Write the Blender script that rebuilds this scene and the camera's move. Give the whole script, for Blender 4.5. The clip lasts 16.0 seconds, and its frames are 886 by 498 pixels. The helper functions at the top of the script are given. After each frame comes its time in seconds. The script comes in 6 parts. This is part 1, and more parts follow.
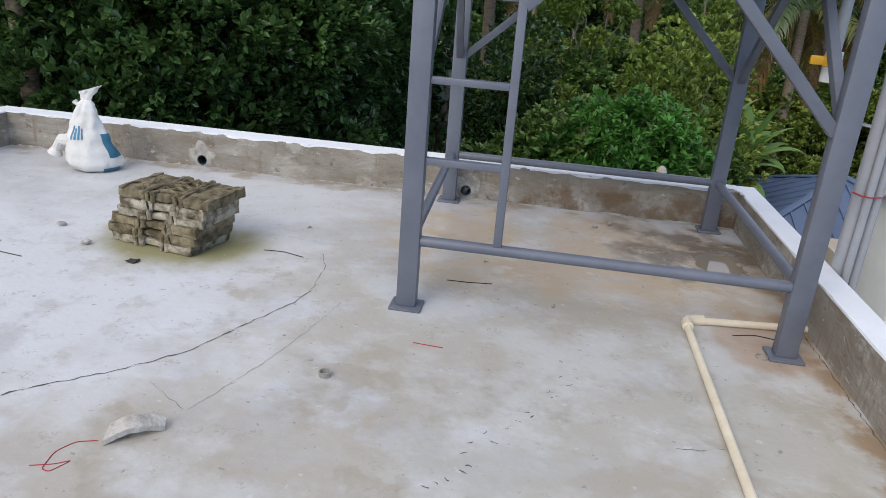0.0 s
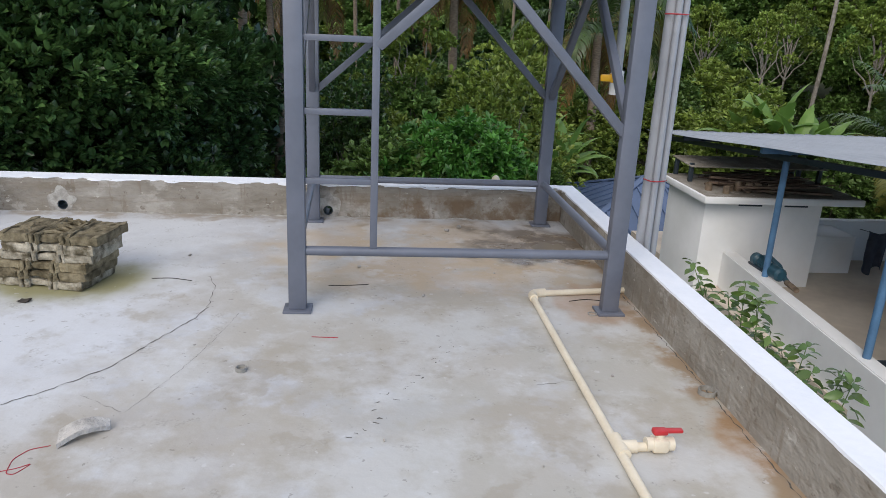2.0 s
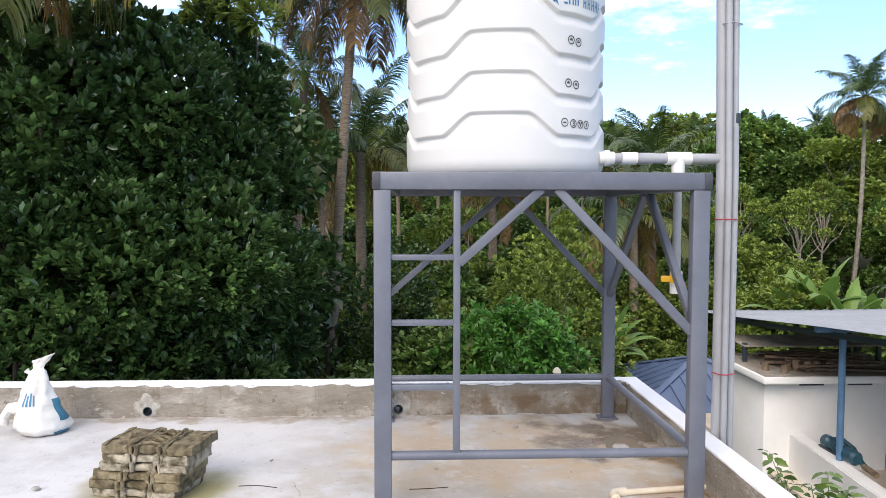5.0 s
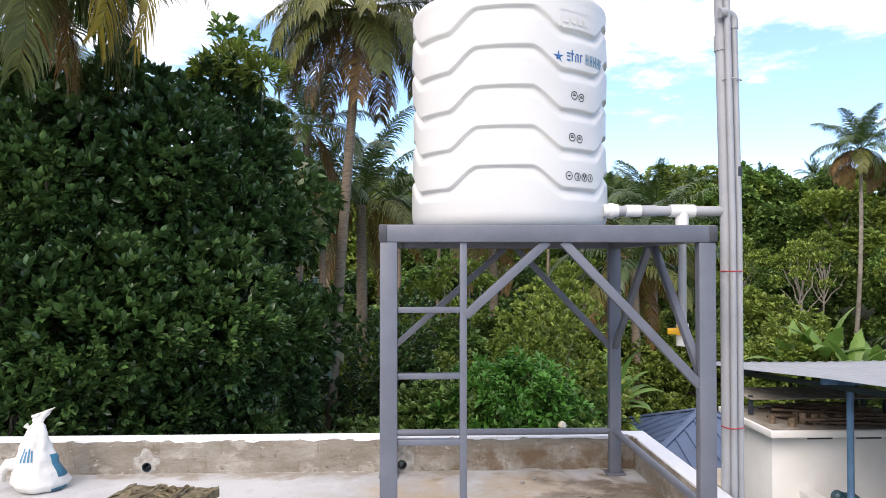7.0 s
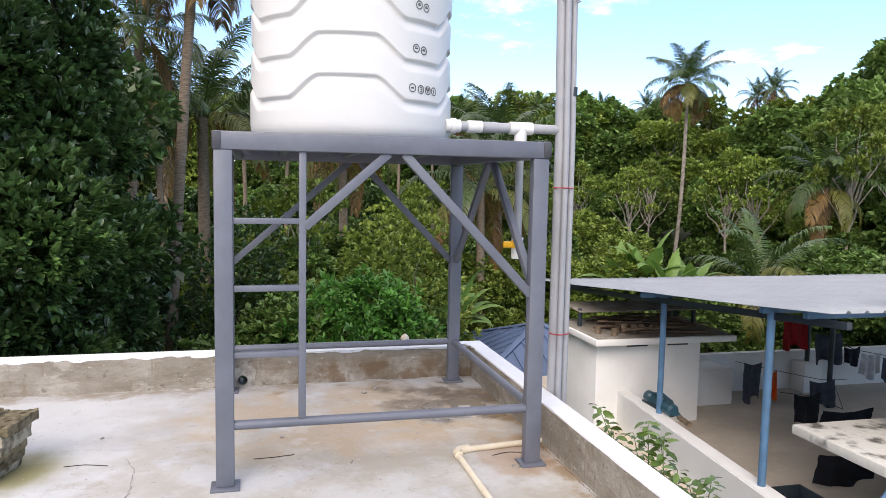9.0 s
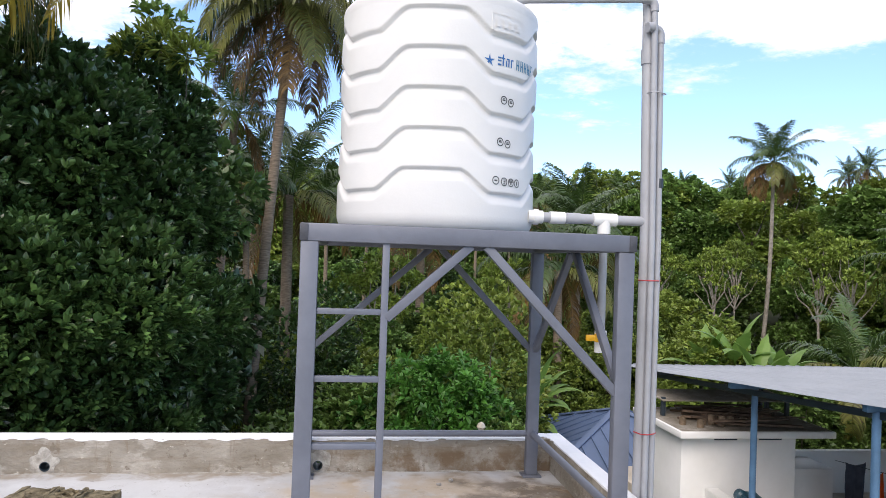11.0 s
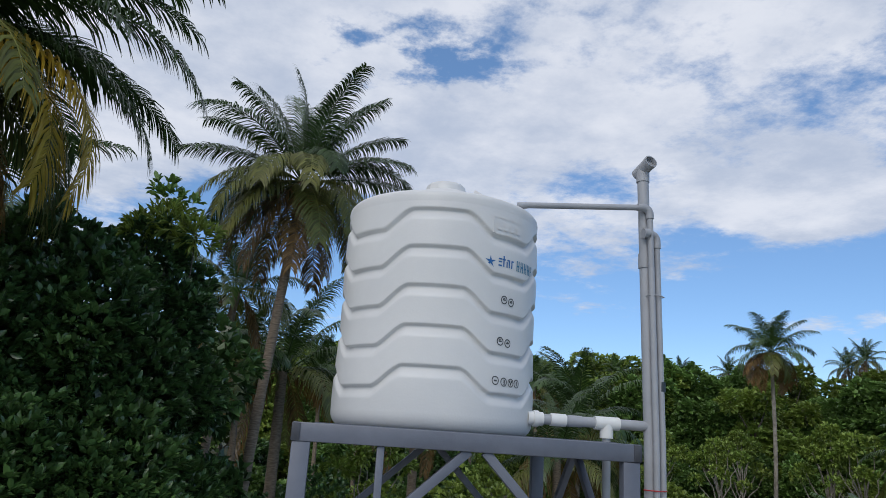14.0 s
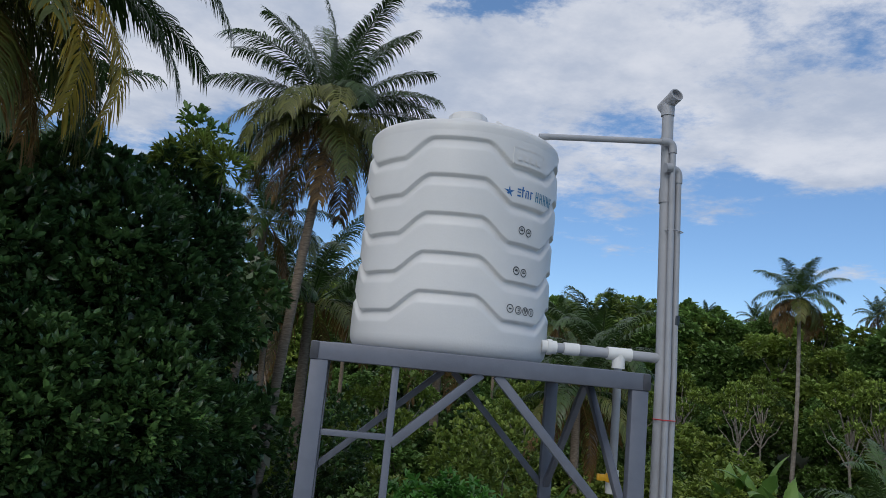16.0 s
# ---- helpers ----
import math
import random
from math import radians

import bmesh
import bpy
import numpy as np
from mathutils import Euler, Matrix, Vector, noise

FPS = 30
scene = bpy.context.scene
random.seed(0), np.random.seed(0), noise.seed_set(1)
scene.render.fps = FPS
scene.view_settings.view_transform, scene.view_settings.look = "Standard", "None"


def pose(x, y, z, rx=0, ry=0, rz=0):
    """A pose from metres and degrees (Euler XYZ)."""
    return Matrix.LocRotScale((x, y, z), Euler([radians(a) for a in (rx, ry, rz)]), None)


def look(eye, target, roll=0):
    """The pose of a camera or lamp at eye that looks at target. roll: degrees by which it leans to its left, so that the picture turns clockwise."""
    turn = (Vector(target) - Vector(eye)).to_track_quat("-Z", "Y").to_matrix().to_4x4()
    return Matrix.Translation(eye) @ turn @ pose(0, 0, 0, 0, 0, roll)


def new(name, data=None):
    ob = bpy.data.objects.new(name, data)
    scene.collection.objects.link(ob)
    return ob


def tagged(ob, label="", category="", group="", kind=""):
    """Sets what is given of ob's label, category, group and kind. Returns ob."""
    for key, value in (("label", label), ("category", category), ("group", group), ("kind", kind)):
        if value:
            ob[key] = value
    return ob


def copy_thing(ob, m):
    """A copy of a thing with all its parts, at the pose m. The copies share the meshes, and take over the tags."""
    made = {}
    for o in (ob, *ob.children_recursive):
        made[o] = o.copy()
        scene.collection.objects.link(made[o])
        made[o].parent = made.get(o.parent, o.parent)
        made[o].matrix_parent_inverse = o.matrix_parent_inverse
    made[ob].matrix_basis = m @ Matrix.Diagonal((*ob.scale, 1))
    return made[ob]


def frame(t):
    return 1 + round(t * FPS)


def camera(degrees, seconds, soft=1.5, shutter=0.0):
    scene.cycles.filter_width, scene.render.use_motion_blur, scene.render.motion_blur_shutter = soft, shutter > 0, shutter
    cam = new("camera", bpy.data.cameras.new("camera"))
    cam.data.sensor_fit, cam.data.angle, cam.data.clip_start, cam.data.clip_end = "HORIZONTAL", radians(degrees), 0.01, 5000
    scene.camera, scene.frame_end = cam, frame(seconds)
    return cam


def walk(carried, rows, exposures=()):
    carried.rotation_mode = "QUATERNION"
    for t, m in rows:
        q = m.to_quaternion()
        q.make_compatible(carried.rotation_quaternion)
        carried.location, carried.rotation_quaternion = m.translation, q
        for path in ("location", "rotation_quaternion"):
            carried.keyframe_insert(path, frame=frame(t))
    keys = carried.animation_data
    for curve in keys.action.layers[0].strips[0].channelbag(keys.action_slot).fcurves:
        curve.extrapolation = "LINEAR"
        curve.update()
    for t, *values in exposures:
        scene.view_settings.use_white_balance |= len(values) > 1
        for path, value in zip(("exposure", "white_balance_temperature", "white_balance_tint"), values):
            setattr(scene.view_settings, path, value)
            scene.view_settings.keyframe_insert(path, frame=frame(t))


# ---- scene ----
cam = camera(63.3, 16.0, 0.75)
PATH = [
    (0, (0.497, -2.542, 1.231), (0.259, -0.684, 0.53), 4.6),
    (0.5, (0.541, -2.702, 1.26), (0.209, -0.86, 0.556), 3.0),
    (1, (0.463, -2.896, 1.284), (0.536, -0.998, 0.659), 0.5),
    (1.5, (0.422, -2.971, 1.299), (0.472, -1.065, 0.696), 1.0),
    (2, (0.376, -3.042, 1.271), (0.568, -1.144, 0.671), 2.7),
    (2.5, (0.276, -3.164, 1.293), (0.625, -1.275, 0.737), 0.6),
    (3, (0.264, -3.187, 1.312), (0.573, -1.262, 0.865), 0.7),
    (3.5, (0.261, -3.203, 1.348), (0.609, -1.258, 1.039), -0.1),
    (4, (0.25, -3.212, 1.38), (0.571, -1.246, 1.204), -0.2),
    (4.5, (0.221, -3.218, 1.396), (0.388, -1.228, 1.285), -0.1),
    (4.7, (0.202, -3.211, 1.399), (0.294, -1.216, 1.283), 0.1),
    (6.8, (0.159, -3.215, 1.409), (0.211, -1.216, 1.464), 0.0),
    (7, (0.158, -3.215, 1.408), (0.235, -1.216, 1.444), 0.0),
    (7.5, (0.18, -3.224, 1.396), (0.443, -1.244, 1.3), -1.0),
    (8, (0.229, -3.196, 1.38), (0.817, -1.288, 1.259), -1.9),
    (8.5, (0.225, -3.197, 1.369), (0.724, -1.268, 1.2), 0.7),
    (8.7, (0.216, -3.21, 1.365), (0.715, -1.281, 1.186), 1.0),
    (10.8, (0.187, -3.17, 1.421), (0.459, -1.191, 1.32), 2.1),
    (11, (0.184, -3.172, 1.442), (0.459, -1.191, 1.467), 2.0),
    (11.5, (0.176, -3.158, 1.509), (0.437, -1.188, 1.737), 0.6),
    (12, (0.179, -3.135, 1.534), (0.46, -1.179, 1.843), -0.1),
    (12.5, (0.175, -3.157, 1.536), (0.428, -1.232, 2.016), -0.5),
    (13, (0.179, -3.165, 1.526), (0.388, -1.251, 2.068), 1.9),
    (13.5, (0.178, -3.172, 1.529), (0.372, -1.264, 2.096), 3.8),
    (14, (0.17, -3.152, 1.542), (0.42, -1.235, 2.053), 3.8),
    (14.5, (0.196, -3.204, 1.532), (0.503, -1.28, 1.985), -0.8),
    (15, (0.196, -3.216, 1.526), (0.493, -1.288, 1.969), 1.1),
    (15.5, (0.206, -3.205, 1.531), (0.473, -1.277, 1.989), 1.7),
    (16, (0.217, -3.19, 1.49), (0.408, -1.228, 1.828), 5.6),
]
EXPOSURES = [(0.0, 0.60, 6750, 12), (2.5, 0.60, 6750, 12), (3.5, 1.05, 6900, 14), (4.5, 1.15, 7100, 15), (7.0, 1.14, 7250, 17), (8.7, 1.14, 7250, 17), (10.8, 1.12, 7200, 16), (11.0, 1.04, 7100, 16), (11.5, 0.36, 6850, 14), (12.0, 0.26, 6750, 13), (12.5, 0.02, 6450, 10), (15.0, -0.04, 6450, 10), (16.0, -0.16, 6450, 10)]
walk(cam, [(t, look(eye, target, roll)) for t, eye, target, roll in PATH], EXPOSURES)

# ---- world and sun ----
world = bpy.data.worlds.new("sky")
scene.world = world
world.use_nodes = True
wn, wl = world.node_tree.nodes, world.node_tree.links
wn.clear()
w_out = wn.new("ShaderNodeOutputWorld")
w_bg = wn.new("ShaderNodeBackground")
w_sky = wn.new("ShaderNodeTexSky")
w_sky.sky_type, w_sky.sun_disc = "NISHITA", False
SUN_EL, SUN_AZ = 38.0, 205.0
w_sky.sun_elevation, w_sky.sun_rotation = radians(SUN_EL), radians(SUN_AZ)
w_sky.air_density, w_sky.dust_density, w_sky.ozone_density = 1.0, 0.05, 2.5
w_sky.altitude = 1800
w_bg.inputs["Strength"].default_value = 0.11
w_sat = wn.new("ShaderNodeHueSaturation")
w_sat.inputs["Saturation"].default_value, w_sat.inputs["Value"].default_value = 1.10, 1.27
wl.new(w_sky.outputs["Color"], w_sat.inputs["Color"])
# a layer of broken cloud overhead, thinning towards the horizon
w_tc = wn.new("ShaderNodeTexCoord")
w_sep = wn.new("ShaderNodeSeparateXYZ")
wl.new(w_tc.outputs["Generated"], w_sep.inputs[0])


def w_math(op, a, b):
    n_ = wn.new("ShaderNodeMath")
    n_.operation = op
    for k, q in enumerate((a, b)):
        if isinstance(q, (int, float)):
            n_.inputs[k].default_value = q
        else:
            wl.new(q, n_.inputs[k])
    return n_.outputs[0]


w_h = w_math("ADD", w_math("MAXIMUM", w_sep.outputs["Z"], 0.0), 0.12)
w_com = wn.new("ShaderNodeCombineXYZ")
wl.new(w_math("DIVIDE", w_sep.outputs["X"], w_h), w_com.inputs[0])
wl.new(w_math("DIVIDE", w_sep.outputs["Y"], w_h), w_com.inputs[1])
w_com.inputs[2].default_value = 4.0


def w_noise(scale, detail, rough):
    n_ = wn.new("ShaderNodeTexNoise")
    n_.inputs["Scale"].default_value, n_.inputs["Detail"].default_value, n_.inputs["Roughness"].default_value = scale, detail, rough
    wl.new(w_com.outputs[0], n_.inputs["Vector"])
    return n_.outputs["Fac"]


def w_range(src, a, b):
    n_ = wn.new("ShaderNodeMapRange")
    n_.interpolation_type = "SMOOTHSTEP"
    n_.inputs["From Min"].default_value, n_.inputs["From Max"].default_value = a, b
    wl.new(src, n_.inputs["Value"])
    return n_.outputs["Result"]


w_cover = w_math("ADD", w_noise(0.9, 12, 0.66), w_math("ADD", w_math("MULTIPLY", w_range(w_sep.outputs["Z"], 0.10, 0.40), 0.20), w_math("MULTIPLY", w_sep.outputs["X"], -0.16)))


def w_patch(centre, squash, r0, r1):
    """A soft-edged part of the sky round a direction."""
    mp = wn.new("ShaderNodeMapping")
    mp.vector_type = "TEXTURE"
    mp.inputs["Location"].default_value, mp.inputs["Scale"].default_value = centre, squash
    wl.new(w_tc.outputs["Generated"], mp.inputs["Vector"])
    ln = wn.new("ShaderNodeVectorMath")
    ln.operation = "LENGTH"
    wl.new(mp.outputs["Vector"], ln.inputs[0])
    return w_math("SUBTRACT", 1.0, w_range(ln.outputs["Value"], r0, r1))


# a thin dappled gap in the cloud ahead, and a bank of cloud low to the east
w_dapple = w_math("SUBTRACT", 0.62, w_noise(6.5, 6, 0.6))
w_cover = w_math("SUBTRACT", w_cover, w_math("MULTIPLY", w_patch((0.03, 0.865, 0.49), (1.5, 1, 0.5), 0.05, 0.17), w_math("MULTIPLY", w_dapple, 0.55)))
w_cover = w_math("ADD", w_cover, w_math("MULTIPLY", w_patch((0.56, 0.77, 0.31), (1.3, 1, 0.6), 0.03, 0.13), 0.14))
w_mask = w_math("MULTIPLY", w_range(w_cover, 0.552, 0.66), 0.93)
w_cm = wn.new("ShaderNodeMix")
w_cm.data_type = "RGBA"
w_cm.inputs["A"].default_value, w_cm.inputs["B"].default_value = (4.5, 5.1, 6.3, 1), (7.2, 7.45, 8.1, 1)
wl.new(w_range(w_noise(2.4, 9, 0.62), 0.32, 0.68), w_cm.inputs["Factor"])
w_mix = wn.new("ShaderNodeMix")
w_mix.data_type = "RGBA"
wl.new(w_mask, w_mix.inputs["Factor"])
w_veil = wn.new("ShaderNodeMix")
w_veil.data_type = "RGBA"
w_veil.inputs["Factor"].default_value, w_veil.inputs["B"].default_value = 0.28, (2.2, 4.0, 7.2, 1)
wl.new(w_sat.outputs["Color"], w_veil.inputs["A"])
wl.new(w_veil.outputs["Result"], w_mix.inputs["A"])
wl.new(w_cm.outputs["Result"], w_mix.inputs["B"])
wl.new(w_mix.outputs["Result"], w_bg.inputs["Color"])
wl.new(w_bg.outputs["Background"], w_out.inputs["Surface"])

sun = new("sun", bpy.data.lights.new("sun", "SUN"))
sun.data.energy, sun.data.angle, sun.data.color = 1.1, radians(35), (1.0, 0.95, 0.88)
az = radians(SUN_AZ)
sun.matrix_world = look((0, 0, 0), (-math.sin(az) * math.cos(radians(SUN_EL)), -math.cos(az) * math.cos(radians(SUN_EL)), -math.sin(radians(SUN_EL))))
sun.location = (-6, -6, 20)


# ---- materials ----
def material(name, color, rough=0.6, metal=0.0, vary=0.15, scale=6.0, bump=0.0, bump_scale=60.0, color2=None, per_object=0.0, per_island=0.0, leaf=0.0, spec=0.5, stretch=(1, 1, 1)):
    m = bpy.data.materials.new(name)
    m.use_nodes = True
    n, l = m.node_tree.nodes, m.node_tree.links
    b = n["Principled BSDF"]
    b.inputs["Roughness"].default_value, b.inputs["Metallic"].default_value = rough, metal
    b.inputs["Specular IOR Level"].default_value = spec
    tc = n.new("ShaderNodeTexCoord")
    mp = n.new("ShaderNodeMapping")
    mp.inputs["Scale"].default_value = stretch
    l.new(tc.outputs["Object"], mp.inputs["Vector"])
    coarse = n.new("ShaderNodeTexNoise")
    coarse.inputs["Scale"].default_value, coarse.inputs["Detail"].default_value = scale, 5
    fine = n.new("ShaderNodeTexNoise")
    fine.inputs["Scale"].default_value, fine.inputs["Detail"].default_value = scale * 7, 4
    for t in (coarse, fine):
        l.new(mp.outputs["Vector"], t.inputs["Vector"])
    mix = n.new("ShaderNodeMix")
    mix.data_type = "RGBA"
    c = Vector(color)
    d = Vector(color2) if color2 else c * (1 - 2 * vary)
    mix.inputs["A"].default_value, mix.inputs["B"].default_value = (*d, 1), (*c, 1)
    ramp = n.new("ShaderNodeValToRGB")
    ramp.color_ramp.elements[0].position, ramp.color_ramp.elements[1].position = 0.35, 0.65
    l.new(coarse.outputs["Fac"], ramp.inputs["Fac"])
    l.new(ramp.outputs["Color"], mix.inputs["Factor"])
    hsv = n.new("ShaderNodeHueSaturation")
    l.new(mix.outputs["Result"], hsv.inputs["Color"])
    val = n.new("ShaderNodeMapRange")
    val.inputs["To Min"].default_value, val.inputs["To Max"].default_value = 1 - vary, 1 + vary
    l.new(fine.outputs["Fac"], val.inputs["Value"])
    last = val.outputs["Result"]
    for amount, node, out in ((per_object, "ShaderNodeObjectInfo", "Random"), (per_island, "ShaderNodeNewGeometry", "Random Per Island")):
        if amount:
            src = n.new(node)
            r = n.new("ShaderNodeMapRange")
            r.inputs["To Min"].default_value, r.inputs["To Max"].default_value = 1 - amount, 1 + amount
            l.new(src.outputs[out], r.inputs["Value"])
            mul = n.new("ShaderNodeMath")
            mul.operation = "MULTIPLY"
            l.new(last, mul.inputs[0]), l.new(r.outputs["Result"], mul.inputs[1])
            last = mul.outputs["Value"]
    l.new(last, hsv.inputs["Value"])
    l.new(hsv.outputs["Color"], b.inputs["Base Color"])
    if bump:
        bn = n.new("ShaderNodeTexNoise")
        bn.inputs["Scale"].default_value, bn.inputs["Detail"].default_value = bump_scale, 6
        l.new(mp.outputs["Vector"], bn.inputs["Vector"])
        bp = n.new("ShaderNodeBump")
        bp.inputs["Strength"].default_value, bp.inputs["Distance"].default_value = bump, 0.01
        l.new(bn.outputs["Fac"], bp.inputs["Height"])
        l.new(bp.outputs["Normal"], b.inputs["Normal"])
    if leaf:
        tr = n.new("ShaderNodeBsdfTranslucent")
        l.new(hsv.outputs["Color"], tr.inputs["Color"])
        ms = n.new("ShaderNodeMixShader")
        ms.inputs["Fac"].default_value = leaf
        l.new(b.outputs["BSDF"], ms.inputs[1]), l.new(tr.outputs["BSDF"], ms.inputs[2])
        l.new(ms.outputs["Shader"], n["Material Output"].inputs["Surface"])
    return m


M_STEEL = material("grey_enamel_steel", (0.142, 0.155, 0.192), 0.42, 0.0, 0.08, 5, 0.06, 120, color2=(0.115, 0.127, 0.16))
M_TANK = material("white_polyethylene", (0.71, 0.705, 0.69), 0.38, 0, 0.02, 3, 0.05, 90, color2=(0.665, 0.665, 0.66))
M_PVC = material("grey_pvc", (0.385, 0.395, 0.42), 0.4, 0, 0.05, 8, 0.03, 80, color2=(0.345, 0.355, 0.38))
M_PVC_WHITE = material("white_pvc", (0.78, 0.78, 0.76), 0.35, 0, 0.03, 10)
M_CPVC = material("cream_cpvc", (0.76, 0.68, 0.53), 0.4, 0, 0.06, 12, color2=(0.69, 0.60, 0.45))
M_WHITE = material("white_wash", (0.80, 0.81, 0.83), 0.8, 0, 0.04, 4, 0.25, 40, color2=(0.74, 0.76, 0.79))
M_NWALL = material("neighbour_white_paint", (0.85, 0.85, 0.84), 0.75, 0, 0.03, 1.5, 0.1, 30, color2=(0.78, 0.78, 0.76))
M_NFLOOR = material("neighbour_cement_floor", (0.66, 0.57, 0.46), 0.8, 0, 0.1, 1.2, 0.15, 30, color2=(0.55, 0.47, 0.38))
M_DIRT = material("algae_stained_concrete", (0.68, 0.665, 0.62), 0.85, 0, 0.15, 3.2, 0.3, 50, color2=(0.13, 0.12, 0.105))
for e_, p_ in zip(next(n_ for n_ in M_DIRT.node_tree.nodes if n_.type == "VALTORGB").color_ramp.elements, (0.37, 0.48)):
    e_.position = p_
M_STREAK = material("streaked_white_paint", (0.80, 0.80, 0.78), 0.85, 0, 0.08, 2.6, 0.2, 30, color2=(0.16, 0.15, 0.13), stretch=(1, 1, 0.35))
for e_, p_ in zip(next(n_ for n_ in M_STREAK.node_tree.nodes if n_.type == "VALTORGB").color_ramp.elements, (0.46, 0.53)):
    e_.position = p_
M_SHEET = material("galvanised_roof_sheet", (0.37, 0.395, 0.425), 0.5, 0.3, 0.08, 1.5, color2=(0.32, 0.345, 0.375))
M_POST = material("blue_painted_steel", (0.10, 0.22, 0.38), 0.45, 0, 0.12, 6)
M_DARKSTEEL = material("dark_steel", (0.03, 0.045, 0.06), 0.5, 0, 0.1, 6)
M_BLUEROOF = material("blue_grey_roof_sheet", (0.085, 0.13, 0.23), 0.42, 0.1, 0.08, 2, color2=(0.075, 0.115, 0.20))
M_TRUNK = material("palm_bark", (0.27, 0.212, 0.155), 0.9, 0, 0.25, 8, 0.6, 30, color2=(0.14, 0.108, 0.078), stretch=(1, 1, 5))
M_BARK = material("tree_bark", (0.16, 0.14, 0.115), 0.9, 0, 0.25, 10, 0.5, 40)
M_PALEBARK = material("pale_bark", (0.33, 0.30, 0.255), 0.9, 0, 0.2, 6, 0.4, 30, color2=(0.19, 0.17, 0.14))
M_LEAF_DARK = material("dark_glossy_leaf", (0.093, 0.178, 0.05), 0.32, 0, 0.15, 0.8, color2=(0.042, 0.093, 0.029), per_island=0.5, leaf=0.2, spec=0.75)
M_LEAF_MID = material("mid_green_leaf", (0.165, 0.275, 0.067), 0.45, 0, 0.15, 0.5, color2=(0.11, 0.20, 0.049), per_island=0.4, per_object=0.22, leaf=0.25)
M_LEAF_YEL = material("yellow_green_leaf", (0.255, 0.33, 0.064), 0.45, 0, 0.15, 0.5, color2=(0.16, 0.245, 0.048), per_island=0.35, per_object=0.2, leaf=0.28)
M_LEAF_BRIGHT = material("bright_green_leaf", (0.088, 0.25, 0.04), 0.45, 0, 0.12, 1.0, color2=(0.045, 0.145, 0.026), per_island=0.3, leaf=0.28)
M_FROND = material("green_palm_frond", (0.066, 0.122, 0.027), 0.38, 0, 0.15, 1.0, color2=(0.036, 0.07, 0.018), per_island=0.3, per_object=0.15, leaf=0.2)
M_FROND_DRY = material("dry_palm_frond", (0.28, 0.165, 0.05), 0.6, 0, 0.2, 1.2, color2=(0.14, 0.085, 0.035), per_island=0.4, leaf=0.25)
M_FROND_YELLOW = material("yellow_palm_frond", (0.58, 0.36, 0.03), 0.5, 0, 0.2, 0.9, color2=(0.33, 0.26, 0.035), per_island=0.35, leaf=0.25)
M_FROND_OLIVE = material("yellowing_palm_frond", (0.17, 0.17, 0.035), 0.5, 0, 0.2, 0.9, color2=(0.09, 0.115, 0.028), per_island=0.35, leaf=0.25)
M_BANANA = material("banana_leaf", (0.19, 0.32, 0.07), 0.45, 0, 0.12, 2.0, color2=(0.12, 0.23, 0.045), per_island=0.15, leaf=0.35)
M_SOIL = material("leaf_litter_soil", (0.07, 0.075, 0.03), 0.95, 0, 0.3, 0.6, 0.5, 6, color2=(0.035, 0.045, 0.018))


# ---- mesh helpers ----
BASES = {}


def thing(name, base, label, category, group="", kind=""):
    ob = new(name)
    ob.location = base
    BASES[ob.name] = Vector(base)
    return tagged(ob, label, category, group, kind)


def part(name, bm, mat, parent=None, label="", smooth=True, angle=35):
    me = bpy.data.meshes.new(name)
    if parent is not None:
        bmesh.ops.translate(bm, verts=bm.verts, vec=-BASES[parent.name])
    bmesh.ops.recalc_face_normals(bm, faces=bm.faces)
    if smooth:
        for f in bm.faces:
            f.smooth = True
        for e in bm.edges:
            if len(e.link_faces) == 2 and e.calc_face_angle(0) > radians(angle):
                e.smooth = False
    bm.to_mesh(me)
    bm.free()
    me.materials.append(mat)
    ob = new(name, me)
    if parent is not None:
        ob.parent = parent
        BASES[ob.name] = BASES[parent.name]
    if label:
        ob["label"] = label
    return ob


def setting(name, bm, mat, label, category, smooth=True):
    ob = part(name, bm, mat, None, "", smooth)
    BASES[ob.name] = Vector((0, 0, 0))
    return tagged(ob, label, category, "", "structure")


def box(a, b, bevel=0.0, bm=None, turn=None):
    """A box from corner a to corner b, its edges rounded by bevel."""
    tmp = bmesh.new()
    bmesh.ops.create_cube(tmp, size=1)
    a, b = Vector(a), Vector(b)
    bmesh.ops.scale(tmp, verts=tmp.verts, vec=[abs(q) for q in (b - a)])
    if bevel:
        bmesh.ops.bevel(tmp, geom=tmp.edges[:], offset=bevel, segments=2, affect="EDGES", profile=0.5)
    if turn is not None:
        bmesh.ops.transform(tmp, matrix=turn, verts=tmp.verts)
    bmesh.ops.translate(tmp, verts=tmp.verts, vec=(a + b) / 2)
    return joined(tmp, bm)


def joined(tmp, bm):
    if bm is None:
        return tmp
    me = bpy.data.meshes.new("tmp")
    tmp.to_mesh(me)
    bm.from_mesh(me)
    bpy.data.meshes.remove(me)
    tmp.free()
    return bm


